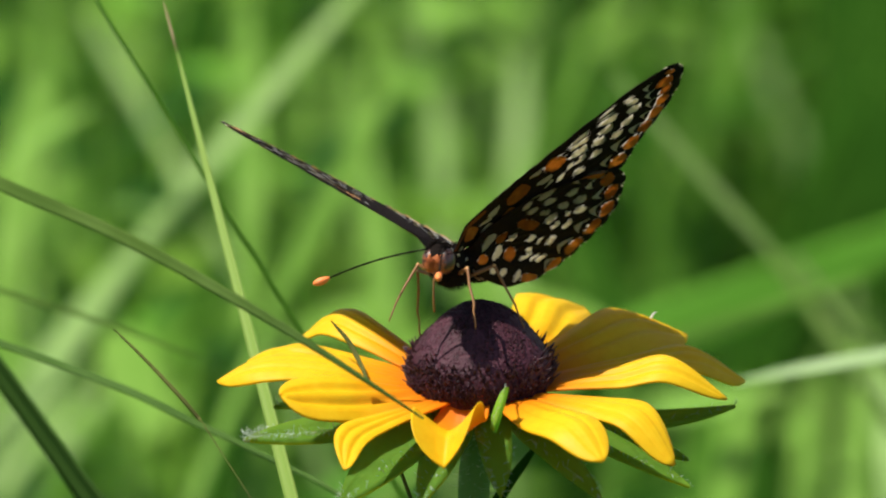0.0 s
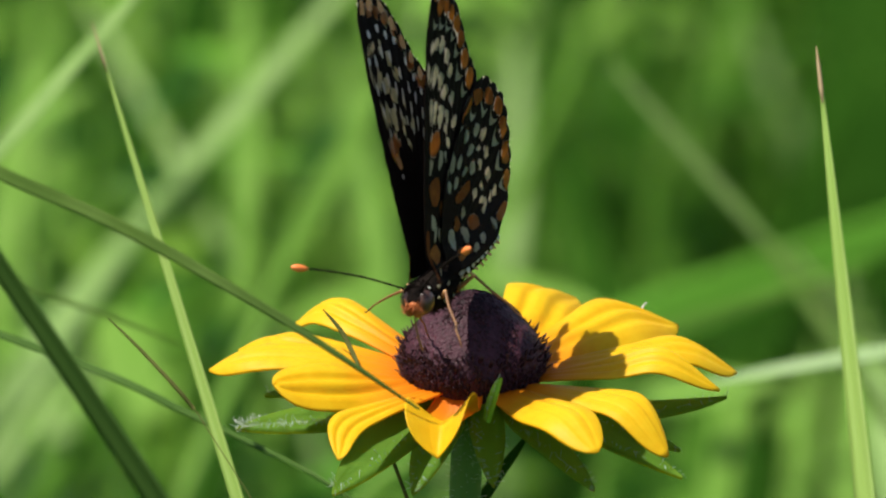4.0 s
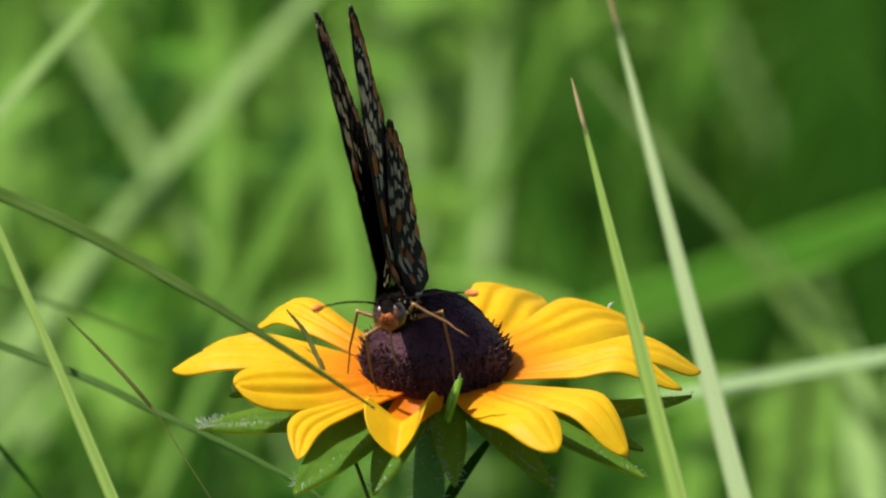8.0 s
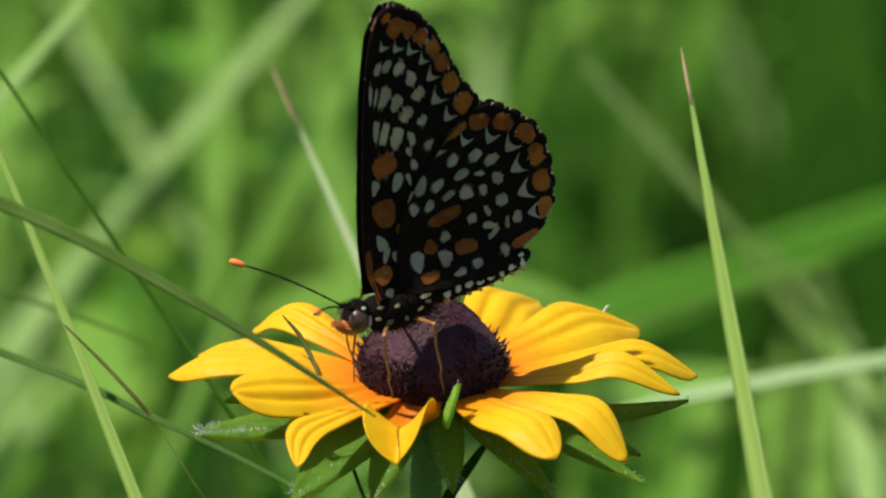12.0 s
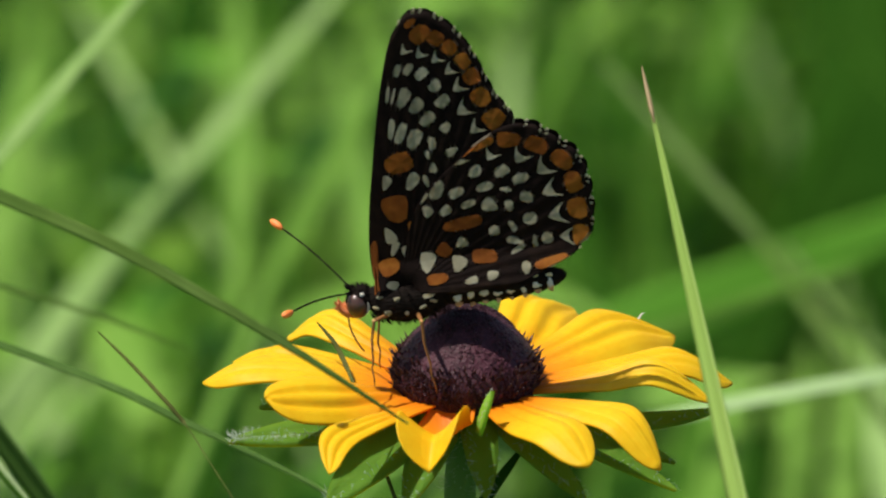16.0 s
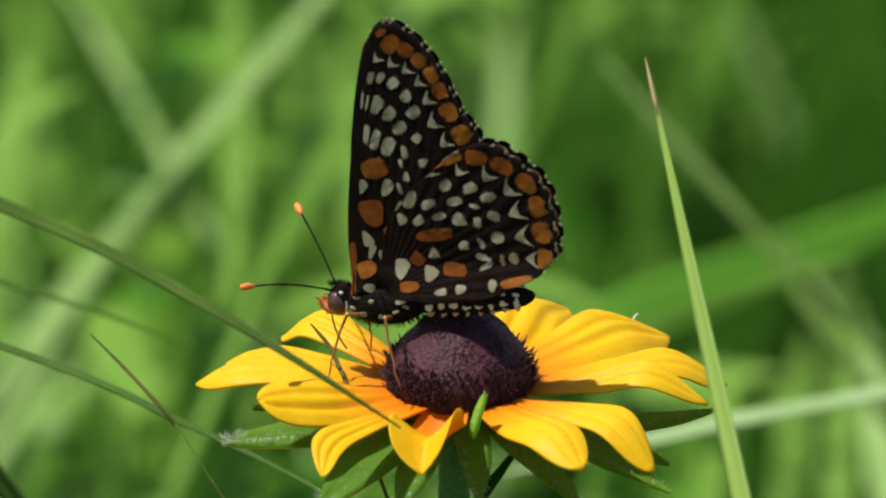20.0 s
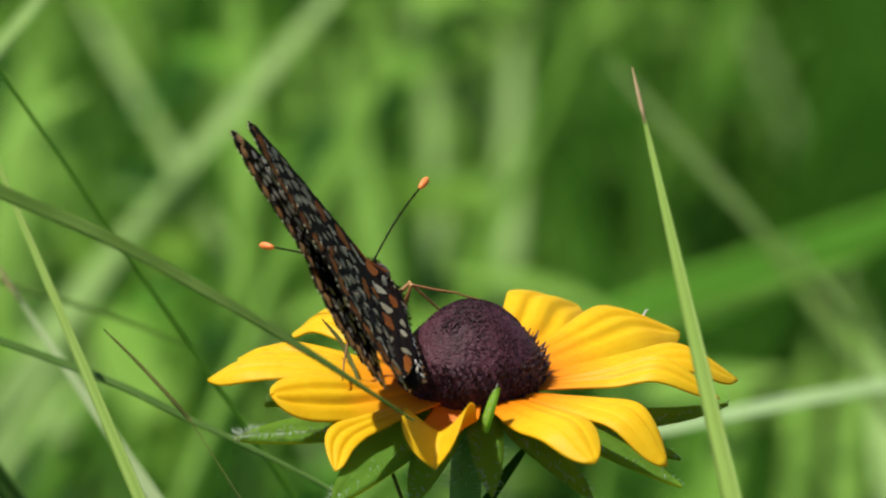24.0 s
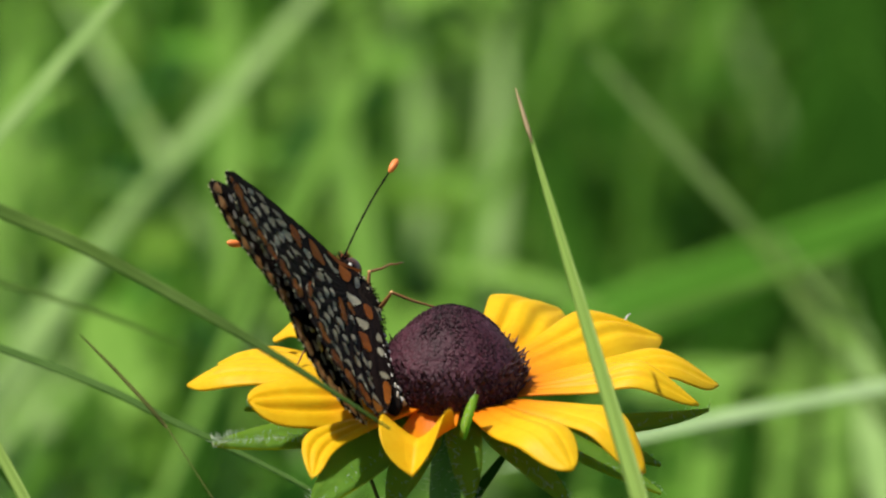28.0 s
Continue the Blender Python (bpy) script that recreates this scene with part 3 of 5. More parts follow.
def bract(base, tip, width, sag, label="", face=(0, -0.6, 1), mat=BRACT, hairs=110):
    """A hairy green leaf under the petals."""
    base, tip = Vector(base), Vector(tip)
    line = bezier(base, base.lerp(tip, 0.33) + Vector((0, 0, sag)), base.lerp(tip, 0.7) + Vector((0, 0, sag)), tip, 12)
    bm = ribbon(bmesh.new(), [p * 0.001 for p in line], width * 0.00105, face, 0.7, 0.25, 0.0005, 0.6)
    ob = part("bract", bm, mat, flower, label)
    ob.location = HEAD
    rnd = random.Random(int(tip.x * 13 + tip.y * 7))
    bm = bmesh.new()
    d = (tip - base).normalized()
    sd = d.cross(Vector((0, 0, 1))).normalized()
    for _ in range(hairs):
        k = rnd.randint(1, 11)
        t = k / 12
        c = rnd.choice((-1, 1)) * rnd.random() ** 0.6
        p = line[k] + (line[k + 1] - line[k]) * rnd.random() + sd * c * width * 0.48 * (1 - t ** 2.5) + Vector((0, 0, 0.12 * width * abs(c)))
        q = p + (sd * c + Vector((0, 0, rnd.uniform(-0.6, 0.9))) + d * rnd.uniform(0, 0.6)).normalized() * rnd.uniform(0.3, 1.1)
        tube(bm, [p * 0.001, q * 0.001], [0.000036, 0.000014], 3)
    tagged(part("hair", bm, HAIR, ob, "fine white hairs"), kind="stuff")
    return ob


for base, tip, width, sag in (
        ((-5, -3, -4.2), (-26.8, -5.0, -6.1), 4.6, -0.2), ((5, 2, -5.0), (29.2, 8, -6.4), 3.0, -2.2),
        ((5, -2, -3.5), (23.6, -8, -11.0), 3.2, 0.4), ((-4, -4, -3.5), (-16.0, -13, -11.4), 6.2, 0.6),
        ((1, -5, -3.0), (2.2, -12, -10.9), 4.0, 0.8), ((3, -4, -3.5), (13.5, -14, -10.6), 3.4, 0.5),
        ((5, 0, -3.5), (23.6, -2, -9.7), 3.4, 0.3), ((-2, -4, -3.5), (-7.0, -14, -11.1), 4.6, 0.6),
        ((-5, 3, -3.0), (-23.5, 10, -6.9), 3.0, 0.3), ((0, 5, -3.5), (3, 18, -9.5), 4.0, 0.4)):
    bract(base, tip, width, sag, hairs=700 if tip[0] < -26 else 90)
bract((1.2, -13.0, -2.8), (2.6, -13.4, 2.4), 1.9, 0.0, "small bright green bract standing up between two petals", (-1, -0.35, 0.8), LIME, 40)

bm = bmesh.new()
bmesh.ops.create_uvsphere(bm, u_segments=24, v_segments=12, radius=0.001)
for v in bm.verts:
    v.co.x, v.co.y, v.co.z = v.co.x * 6.5, v.co.y * 6.5, v.co.z * 2.6 - 0.0028
ob = part("receptacle", bm, BRACT, flower)
ob.location = HEAD
stem_line = through_points([(0.012, 0.004, -0.01), (0.010, 0.004, 0.2), (0.004, 0.002, 0.45), (-0.0005, 0, 0.57), (0, 0, 0.597)], 8)
part("stem", tube(bmesh.new(), stem_line, [0.0026 - 0.0009 * i / (len(stem_line) - 1) for i in range(len(stem_line))], 12), STEM, flower, "green ribbed hairy stem")
rnd = random.Random(12)
bm = bmesh.new()
for _ in range(500):
    k = rnd.randint(20, len(stem_line) - 2)
    p = stem_line[k].lerp(stem_line[k + 1], rnd.random())
    a = rnd.uniform(0, 2 * math.pi)
    d = Vector((math.cos(a), math.sin(a), rnd.uniform(-0.2, 0.4)))
    tube(bm, [p + d * 0.0015, p + d * (0.0015 + rnd.uniform(0.0007, 0.0014))], [0.00003, 0.000015], 3)
tagged(part("stem_hair", bm, HAIR, flower, "fine white hairs on the stem"), kind="stuff")

# ---- grass that leans against the flower and sways with it ----
def near_blade(places, width, mat, label, foot, slim=0.4):
    pts = through_points([at(*p) for p in places], 8)
    thing = tagged(new("grass_blade"), label, "grass blade", "grass blades by the flower")
    f = Vector(foot)
    part("stalk", tube(bmesh.new(), bezier(f, f + Vector((0, 0, 0.3)), pts[0] - (pts[1] - pts[0]).normalized() * 0.12, pts[0], 10), width * 0.001 * slim, 6), mat, thing)
    part("leaf", ribbon(bmesh.new(), pts, width * 0.001, (0, -0.5, 1), 0.6, 0.3), mat, thing)
    return thing


leaners = [
    near_blade([(-66, 26.5, -0.05), (-54.2, 20.8, -0.048), (-41.5, 15.3, -0.045), (-28.7, 8.3, -0.042), (-18.5, 2.2, -0.038), (-6.7, -5.4, -0.032)], 2.1, HANGING,
               "dark green thin grass leaf hanging across the flower", foot=(-0.22, -0.06, 0)),
    near_blade([(-66, 8.0, 0.05), (-54, 4.1, 0.05), (-40.3, -1.0, 0.048), (-32, -5.0, 0.046), (-26, -7.8, 0.045), (-15, -13.6, 0.042), (-4, -22, 0.04)], 1.1, GRASS_MID,
               "thin green grass stalk bending below the flower", foot=(-0.20, 0.05, 0)),
    near_blade([(-13.3, 0.6, -0.001), (-14.8, 3.6, 0.001), (-16.8, 6.1, 0.002)], 0.55, WITHERED,
               "short withered brown grass tip over a yellow petal", foot=(-0.012, 0.02, 0)),
]
# bract-like leaf below the head; its shade is put into the dark green
leaners.append(near_blade([(0.2, -17.5, 0.012), (2.7, -13.4, 0.012), (5.0, -10.2, 0.012), (7.0, -7.4, 0.013)], 1.5, GRASS_SHADE,
                          "dark bract-like leaf under the flower, shade painted into its green", foot=(-0.03, 0.02, 0)))
leaners.append(near_blade([(-64, 14.5, 0.11), (-52, 10.2, 0.11), (-41, 6.8, 0.112), (-30.6, 2.9, 0.114)], 0.7, HANGING,
                          "thin pale green grass stalk behind the flower", foot=(-0.18, 0.07, 0)))
leaners.append(near_blade([(-31.9, -5.3, -0.02), (-34.3, -2.5, -0.02), (-38.1, 1.6, -0.018), (-41.6, 5.1, -0.016)], 0.42, WITHERED,
                          "fine dark withered grass shoot beside the flower", foot=(-0.012, -0.03, 0), slim=0.15))


# ---- a whitish blade that bows behind the flower and rocks on its root ----
ROCK_ROOT = Vector((0.30, 0.15, 0.0))
rocking = tagged(new("grass_blade"), "whitish green grass blade bowing low behind the flower", "grass blade", "background grass blades")
ROCK_LINE = [at(96, -4, 0.22), at(75, 2.6, 0.22), at(46, -1.0, 0.21), at(23, -5.4, 0.21), at(12, -7.8, 0.21)]
part("stalk", tube(bmesh.new(), bezier(ROCK_ROOT - Vector((0, 0, 0.01)), ROCK_ROOT + Vector((0.01, 0, 0.35)), ROCK_LINE[0] + Vector((0.06, 0, -0.02)), ROCK_LINE[0], 12), 0.0011, 7), GRASS_WHITE, rocking)
part("leaf", ribbon(bmesh.new(), through_points(ROCK_LINE, 8), 0.0021, (-0.25, -0.7, 0.7), 0.8, 0.25), GRASS_WHITE, rocking)

# ---- grass blades that swing in the wind: a rooted stalk, and a leaf that turns on its node ----
def swinging(pivot, length, width, mat, label, face=(-0.6, -0.75, 0.3), curve=0.0, tipped=True):
    pivot = Vector(pivot)
    thing = tagged(new("tall_grass"), label, "grass", "tall grasses in the wind")
    foot = Vector((pivot.x + 0.03, pivot.y + 0.01, -0.01))
    part("stalk", tube(bmesh.new(), bezier(foot, foot + Vector((0, 0, pivot.z * 0.5)), pivot - Vector((0, 0, pivot.z * 0.3)), pivot, 10), 0.0011, 7), mat, thing)
    pts = [Vector((curve * math.sin(t * math.pi), 0, length * t)) for t in (i / 20 for i in range(21))]
    leaf = part("leaf", ribbon(bmesh.new(), pts, width, face, 0.72, 0.3), mat, thing)
    if tipped:
        tip = [Vector((pts[-1].x, -0.0002, length * t)) for t in (0.966, 0.976, 0.990, 1.004)]
        part("withered_tip", tube(bmesh.new(), tip, [width * 0.03, width * 0.075, width * 0.06, width * 0.015], 6), STRAW, leaf, "dry brown tip")
    return leaf, pivot


SWINGS = [
    (swinging((0.0542, -0.1722, 0.5156), 0.2060, 0.0038, BLADE, "tall green grass blade with a dry brown tip"), [(0, -52.1, -0.4), (1.5, -52.2, -2.1), (2.5, -52.3, -3.0), (3, -52.2, -5.8), (3.5, -52.3, -7.2), (5.5, -52.3, -7.8), (6, -52.2, -9.2), (6.5, -52.3, -10.4), (7, -52.1, -14.2), (7.5, -51.9, -15.4), (8, -51.6, -18.4), (8.5, -51.7, -15.1), (9, -51.7, -14.9), (9.5, -51.6, -16.4), (10, -51.0, -23.6), (10.5, -51.4, -19.7), (11, -51.7, -15.7), (11.5, -51.8, -14.6), (12, -51.8, -12.7), (12.5, -51.9, -13.5), (14.5, -51.7, -17.0), (15, -51.2, -21.0), (15.5, -51.6, -18.6), (16, -51.7, -15.9), (16.5, -51.5, -19.4), (17, -51.5, -19.6), (17.5, -51.6, -18.7), (18, -51.5, -18.6), (18.5, -50.9, -26.4), (19, -51.5, -18.9), (19.5, -51.8, -15.1), (20, -51.8, -15.5), (20.5, -51.7, -17.5), (21, -51.8, -15.7), (21.5, -51.9, -13.7), (23.5, -51.8, -15.9), (24, -51.8, -16.6), (24.5, -52.0, -12.8), (25, -52.0, -11.6), (25.5, -52.0, -11.6), (26, -52.1, -12.5), (26.5, -51.6, -19.1), (27, -51.5, -18.2), (27.5, -51.2, -23.3), (28, -51.4, -21.8)]),
    (swinging((0.0050, -0.0618, 0.5006), 0.1796, 0.0020, BLADE, "tall light green grass blade swaying behind the flower", (-0.3, -1, 0)), [(0, -41.7, -18.0), (0.5, -42.3, -17.6), (1, -42.3, -15.3), (1.5, -42.6, -12.6), (2, -42.5, -13.4), (2.5, -42.6, -15.4), (3, -42.8, -21.5), (3.5, -42.7, -21.9), (5.5, -42.8, -22.7), (6, -42.8, -22.6), (6.5, -42.6, -24.3), (7, -41.9, -25.9), (7.5, -42.1, -26.4), (8, -41.6, -28.9), (8.5, -42.1, -26.5), (9, -41.2, -24.4), (9.5, -42.0, -27.4), (10, -41.9, -29.0), (10.5, -41.8, -29.5), (11, -41.8, -33.3), (12, -42.3, -27.4), (12.5, -42.1, -26.0), (14.5, -41.6, -33.2), (15, -41.6, -30.9), (16, -40.2, -37.7), (17, -41.0, -33.3), (18, -40.3, -37.6), (19, -40.9, -35.4), (20, -40.6, -37.1), (21, -41.5, -30.6), (21.5, -41.5, -29.5), (23.5, -41.5, -28.8), (24, -41.7, -28.9), (25, -41.5, -28.4), (26, -40.9, -35.0), (27, -41.4, -30.7), (28, -41.0, -35.5)]),
    (swinging((0.0905, -0.1239, 0.4341), 0.3185, 0.0050, GRASS_MID, "thick dark green grass blade swaying in front", tipped=False), [(0, -13.7, -37.0), (0.5, -13.8, -36.5), (1, -13.9, -35.9), (1.5, -14.1, -34.5), (2, -14.0, -35.2), (2.5, -14.0, -35.6), (3, -14.0, -35.4), (3.5, -14.0, -35.4), (5.5, -13.8, -36.7), (6, -13.8, -36.5), (6.5, -13.6, -37.5), (7, -13.3, -39.1), (8, -13.3, -39.5), (8.5, -13.3, -39.3), (9, -13.7, -37.2), (9.5, -13.5, -38.0), (10, -13.2, -39.6), (11, -13.6, -38.0), (12, -13.3, -39.4), (12.5, -13.3, -39.5), (14.5, -13.3, -39.6), (15, -13.2, -39.9), (16, -13.5, -38.0), (17, -13.2, -39.8), (18, -13.2, -39.8), (19, -13.2, -39.7), (20, -13.4, -38.7), (20.5, -13.6, -37.9), (21, -13.5, -38.0), (21.5, -13.6, -37.6), (23.5, -13.4, -38.7), (24, -13.4, -38.8), (25, -13.4, -38.6), (25.5, -13.6, -37.4), (26, -13.4, -38.8), (27, -13.3, -39.5), (28, -13.2, -39.7)]),
    (swinging((0.0777, -0.0341, 0.4200), 0.2514, 0.0037, FROSTED, "pale green grass blade with a brown tip in the wind", (-0.3, -1, 0)), [(0, -36.7, -1.8), (3, -36.7, -3.9), (6, -36.7, -6.7), (6.5, -36.7, -8.2), (7, -36.6, -11.4), (7.5, -36.6, -11.2), (8, -36.0, -16.8), (8.5, -34.9, -23.5), (9, -32.9, -35.0), (9.5, -33.2, -34.5), (10, -31.7, -41.4), (11, -32.0, -39.8), (11.5, -32.8, -35.8), (12, -33.9, -28.1), (12.5, -35.9, -16.7), (14.5, -31.8, -40.1), (16, -31.1, -43.3), (18, -31.1, -43.2), (20, -30.9, -44.2), (21.5, -31.3, -42.6), (23.5, -31.9, -40.0), (24, -31.9, -39.7), (25, -33.0, -34.6), (25.5, -32.5, -37.1), (26, -32.2, -38.1), (26.5, -32.7, -36.3), (27, -32.6, -37.4), (27.5, -32.7, -35.6), (28, -29.9, -47.0)]),
    (swinging((0.2106, 0.0865, 0.6434), 0.2010, 0.0008, STALK, "thin straw-brown grass stalk blown across the meadow", tipped=False), [(0, -2.1, -83.2), (1.5, -1.4, -85.4), (2.5, -2.0, -83.6), (12, -1.9, -83.7), (16, -2.0, -83.6), (17, -0.6, -88.1), (17.5, 2.0, -96.7), (18, 3.7, -102.1), (18.5, 3.3, -101.0), (19, 3.0, -99.8), (19.5, 2.4, -97.7), (20, 0.4, -91.2), (21, -1.3, -85.7), (28, -1.9, -83.9)]),
    (swinging((0.1031, 0.0003, 0.3957), 0.3156, 0.0011, GRASS, "thin dark green grass blade swaying behind the flower", tipped=False), [(0, -14.4, -32.8), (0.5, -13.8, -36.4), (1, -12.7, -42.7), (2, -12.6, -43.1), (3, -12.7, -42.7), (6, -12.7, -42.7), (8, -13.0, -41.2), (9, -13.8, -36.5), (10, -13.0, -40.8), (11, -13.1, -40.5), (12, -14.0, -35.3), (12.5, -14.0, -35.6), (14.5, -13.7, -37.4), (15, -13.7, -37.3), (16, -12.8, -42.1), (17, -12.7, -42.7), (20, -12.7, -42.6), (21, -12.8, -42.2), (21.5, -13.0, -41.1), (23.5, -13.8, -36.3), (24, -13.9, -35.8), (25, -14.1, -34.9), (26, -13.1, -40.5), (27, -13.6, -37.5), (28, -12.8, -42.0)]),
    (swinging((0.1171, 0.0575, 0.5486), 0.1290, 0.0014, STALK, "straw-brown grass stalk blown across the meadow", tipped=False), [(0, -15.9, -21.5), (10, -16.1, -19.1), (16, -15.9, -21.3), (17.5, -15.1, -28.3), (17.8, -13.0, -41.0), (18, -10.6, -52.2), (18.2, -11.0, -50.5), (18.5, -8.3, -61.5), (18.8, -13.4, -38.7), (19, -15.6, -24.1), (20, -15.9, -21.2), (28, -15.9, -20.9)]),
    (swinging((0.0633, 0.0492, 0.5556), 0.1184, 0.0009, GRASS_SUN, "thin arching green grass stalk blown behind the flower", curve=0.007, tipped=False), [(0, 8.7, -119.9), (1, 8.2, -118.0), (1.2, 2.0, -96.7), (1.4, -7.1, -65.8), (1.6, -7.7, -63.9), (2, -8.3, -61.6), (2.2, -8.2, -61.9), (2.4, -3.4, -78.7), (2.6, 5.0, -106.6), (3, 8.8, -120.3), (28, 9.1, -121.6)]),
]

# ---- the butterfly: x forward, y to its left, z up, with the wing hinge at its origin ----
butterfly = tagged(new("butterfly"), "black checkered butterfly with white and orange spots on the flower", "butterfly")

FORE = ((26, 0.8), (32, 4), (38, 12), (45, 19.5), (51, 23.4), (58.6, 25.1), (62.3, 26.6), (65.9, 28.4), (69, 29.9), (72.9, 31.5), (76.5, 32.5), (79.2, 32.9), (81.5, 32.5), (83.4, 31.3), (85.5, 29.2), (90.2, 21.7), (96.3, 15.1), (106, 10.2), (118, 7.2), (134, 5.2), (154, 3.9), (174, 3.0))
HIND = ((-14, 2), (-8, 7), (-4, 11.5), (0, 14.8), (2, 16.2), (3.2, 17.2), (4.5, 18.5), (6, 19.8), (7.9, 20.9), (11.5, 22.2), (17.8, 23.3), (24.1, 24.3), (28.6, 24.9), (32.6, 25.1), (36.6, 24.8), (42.8, 24.4), (47.3, 23.9), (51, 22.8), (56, 20), (62, 15.6), (68, 12.6), (75, 9.5), (82, 5), (90, 1))


def smooth_radius(table, a):
    """Wing radius at an angle, smoothly between the table's steps."""
    for (a0, r0), (a1, r1) in zip(table, table[1:]):
        if a <= a1:
            t = (a - a0) / (a1 - a0)
            i = table.index((a0, r0))
            m0 = (r1 - table[max(i - 1, 0)][1]) / (a1 - table[max(i - 1, 0)][0])
            j = min(i + 2, len(table) - 1)
            m1 = (table[j][1] - r0) / (table[j][0] - a0)
            h = a1 - a0
            return (1 + 2 * t) * (1 - t) ** 2 * r0 + t * (1 - t) ** 2 * h * m0 + t * t * (3 - 2 * t) * r1 + t * t * (t - 1) * h * m1
    return table[-1][1]


def wing_part(name, table, first, last, cells, side, lift, under, upper):
    """A wing: dark membrane with scalloped margin, and raised patches of pale and orange scales on both faces."""
    lo, hi = table[0][0], table[-1][0]

    def margin(a):
        r = smooth_radius(table, a)
        if first <= a <= last:
            r += (0.35 if first > 20 else 0.6) * (abs(math.sin((a - first) / (last - first) * cells * math.pi)) - 0.6)
        return max(r, 0.5)

    def place(a, r, off):
        ripple = 0.10 * math.sin((a - first) / (last - first) * cells * 2 * math.pi) * min(1, r / 15)
        bow = 0.0003 * r * r * math.sin(radians(a) * 1.3)
        low = r * math.sin(radians(a))
        cover = 1.35 * max(0.0, min(1.0, 1 - (low + 0.5) / 3.6)) * min(1, r / 2.5)
        y = lift + off + ripple * 0.6 + bow + cover
        return Vector((-r * math.cos(radians(a)), side * y, r * math.sin(radians(a)))) * 0.001

    bm = bmesh.new()
    n, m = 120, 36
    faces = []
    for off in (0.04, -0.04):
        faces.append([[bm.verts.new(place(a, margin(a) * (0.04 + 0.96 * j / m), off)) for j in range(m + 1)] for a in (lo + (hi - lo) * i / n for i in range(n + 1))])
    for g, flip in ((faces[0], side > 0), (faces[1], side < 0)):
        for i in range(n):
            for j in range(m):
                q = (g[i][j], g[i + 1][j], g[i + 1][j + 1], g[i][j + 1])
                bm.faces.new(q if flip else q[::-1])
    rim = [(i, m) for i in range(n + 1)]
    for (i, j), (k, l) in zip(rim, rim[1:]):
        bm.faces.new((faces[0][i][j], faces[0][k][l], faces[1][k][l], faces[1][i][j]))
    wing = part(name, bm, WING, butterfly)
    # the membrane is sheer where the patches of the underside lie
    wing.data.materials.append(WING_CLEAR)
    patches = [(x, z, hx * 0.85, hz * 0.85, math.cos(radians(tilt)), math.sin(radians(tilt))) for colour, shape, many in under if shape != "arc" for x, z, hx, hz, tilt in many if math.hypot(x, z) > (13 if first > 20 else 0)]
    for poly in wing.data.polygons:
        u, w = -poly.center.x * 1000, poly.center.z * 1000
        for x, z, hx, hz, ct, st in patches:
            if abs(u - x) < 2.4 and abs(w - z) < 2.4 and (((u - x) * ct + (w - z) * st) / hx) ** 2 + (((w - z) * ct - (u - x) * st) / hz) ** 2 < 1:
                poly.material_index = 1
                break
    fringe = bmesh.new()
    for c in range(cells * 3):
        a = first + (last - first) * (c + 0.5) / (cells * 3)
        if c % 3 == 1:
            continue
        h = (last - first) / cells * 0.085
        ring = [place(x, r, o) for o in (0.05, -0.05) for x, r in ((a - h, margin(a - h) * 0.993), (a + h, margin(a + h) * 0.993), (a + h * 0.6, margin(a) + 0.10), (a - h * 0.6, margin(a) + 0.10))]
        v = [fringe.verts.new(p) for p in ring]
        for q in ((0, 1, 2, 3), (7, 6, 5, 4), (2, 1, 5, 6), (3, 2, 6, 7), (0, 3, 7, 4)):
            fringe.faces.new([v[k] for k in q])
    tagged(part("fringe", fringe, SPOT_WHITE, wing, "broken cream-white fringe", smooth=False), kind="stuff")
    rnd = random.Random(len(name) + 2)
    step = (last - first) / cells
    spots = [(colour, shape, x, z, hx * grow, hz * grow, tilt, 1) for colour, shape, many in under for grow in [0.89 if colour == "o" else 0.81] for x, z, hx, hz, tilt in many]
    for colour, f, c0, c1, half_r, half_a, shape in upper:
        for c in range(c0, c1):
            a = radians(first + step * (c + 0.5) + rnd.uniform(-0.1, 0.1) * step)
            r = margin(math.degrees(a)) * (f + rnd.uniform(-0.012, 0.012))
            spots.append((colour, shape, r * math.cos(a), r * math.sin(a), half_r * 25, half_a * radians(step) * r, math.degrees(a), -1))
    for colour, shape, x, z, hx, hz, tilt, face in spots:
        mat, word = {"w": (SPOT_WHITE, "white_spot"), "o": (SPOT_ORANGE, "orange_spot"), "b": (SPOT_BUFF, "orange_spot"), "c": (SPOT_CLEAR, "white_spot"), "r": (SPOT_RUST, "orange_spot")}[colour]
        k, ring = 24, []
        bulge, ph, box = rnd.uniform(0.02, 0.07), rnd.uniform(0, 6.3), {"square": 0.45, "kite": 0.3, "round": 0.35}.get(shape, 0.25)
        lean, slim = rnd.uniform(-0.22, 0.22), rnd.uniform(-0.25, 0.25)
        if shape == "kite":
            slim = rnd.choice((-1, 1)) * rnd.uniform(0.35, 0.6)
        if shape == "round":
            lean, slim = lean * 0.4, slim * 0.5
        hx, hz = hx * rnd.uniform(0.95, 1.04), hz * rnd.uniform(0.95, 1.04)
        ct, st = math.cos(radians(tilt)), math.sin(radians(tilt))

        def spot_point(p, q, off):
            u, w = x + p * ct - q * st, z + p * st + q * ct
            a = math.degrees(math.atan2(w, u))
            return place(a, min(math.hypot(u, w), margin(a) * 0.975 if lo < a < hi else 99), face * off)

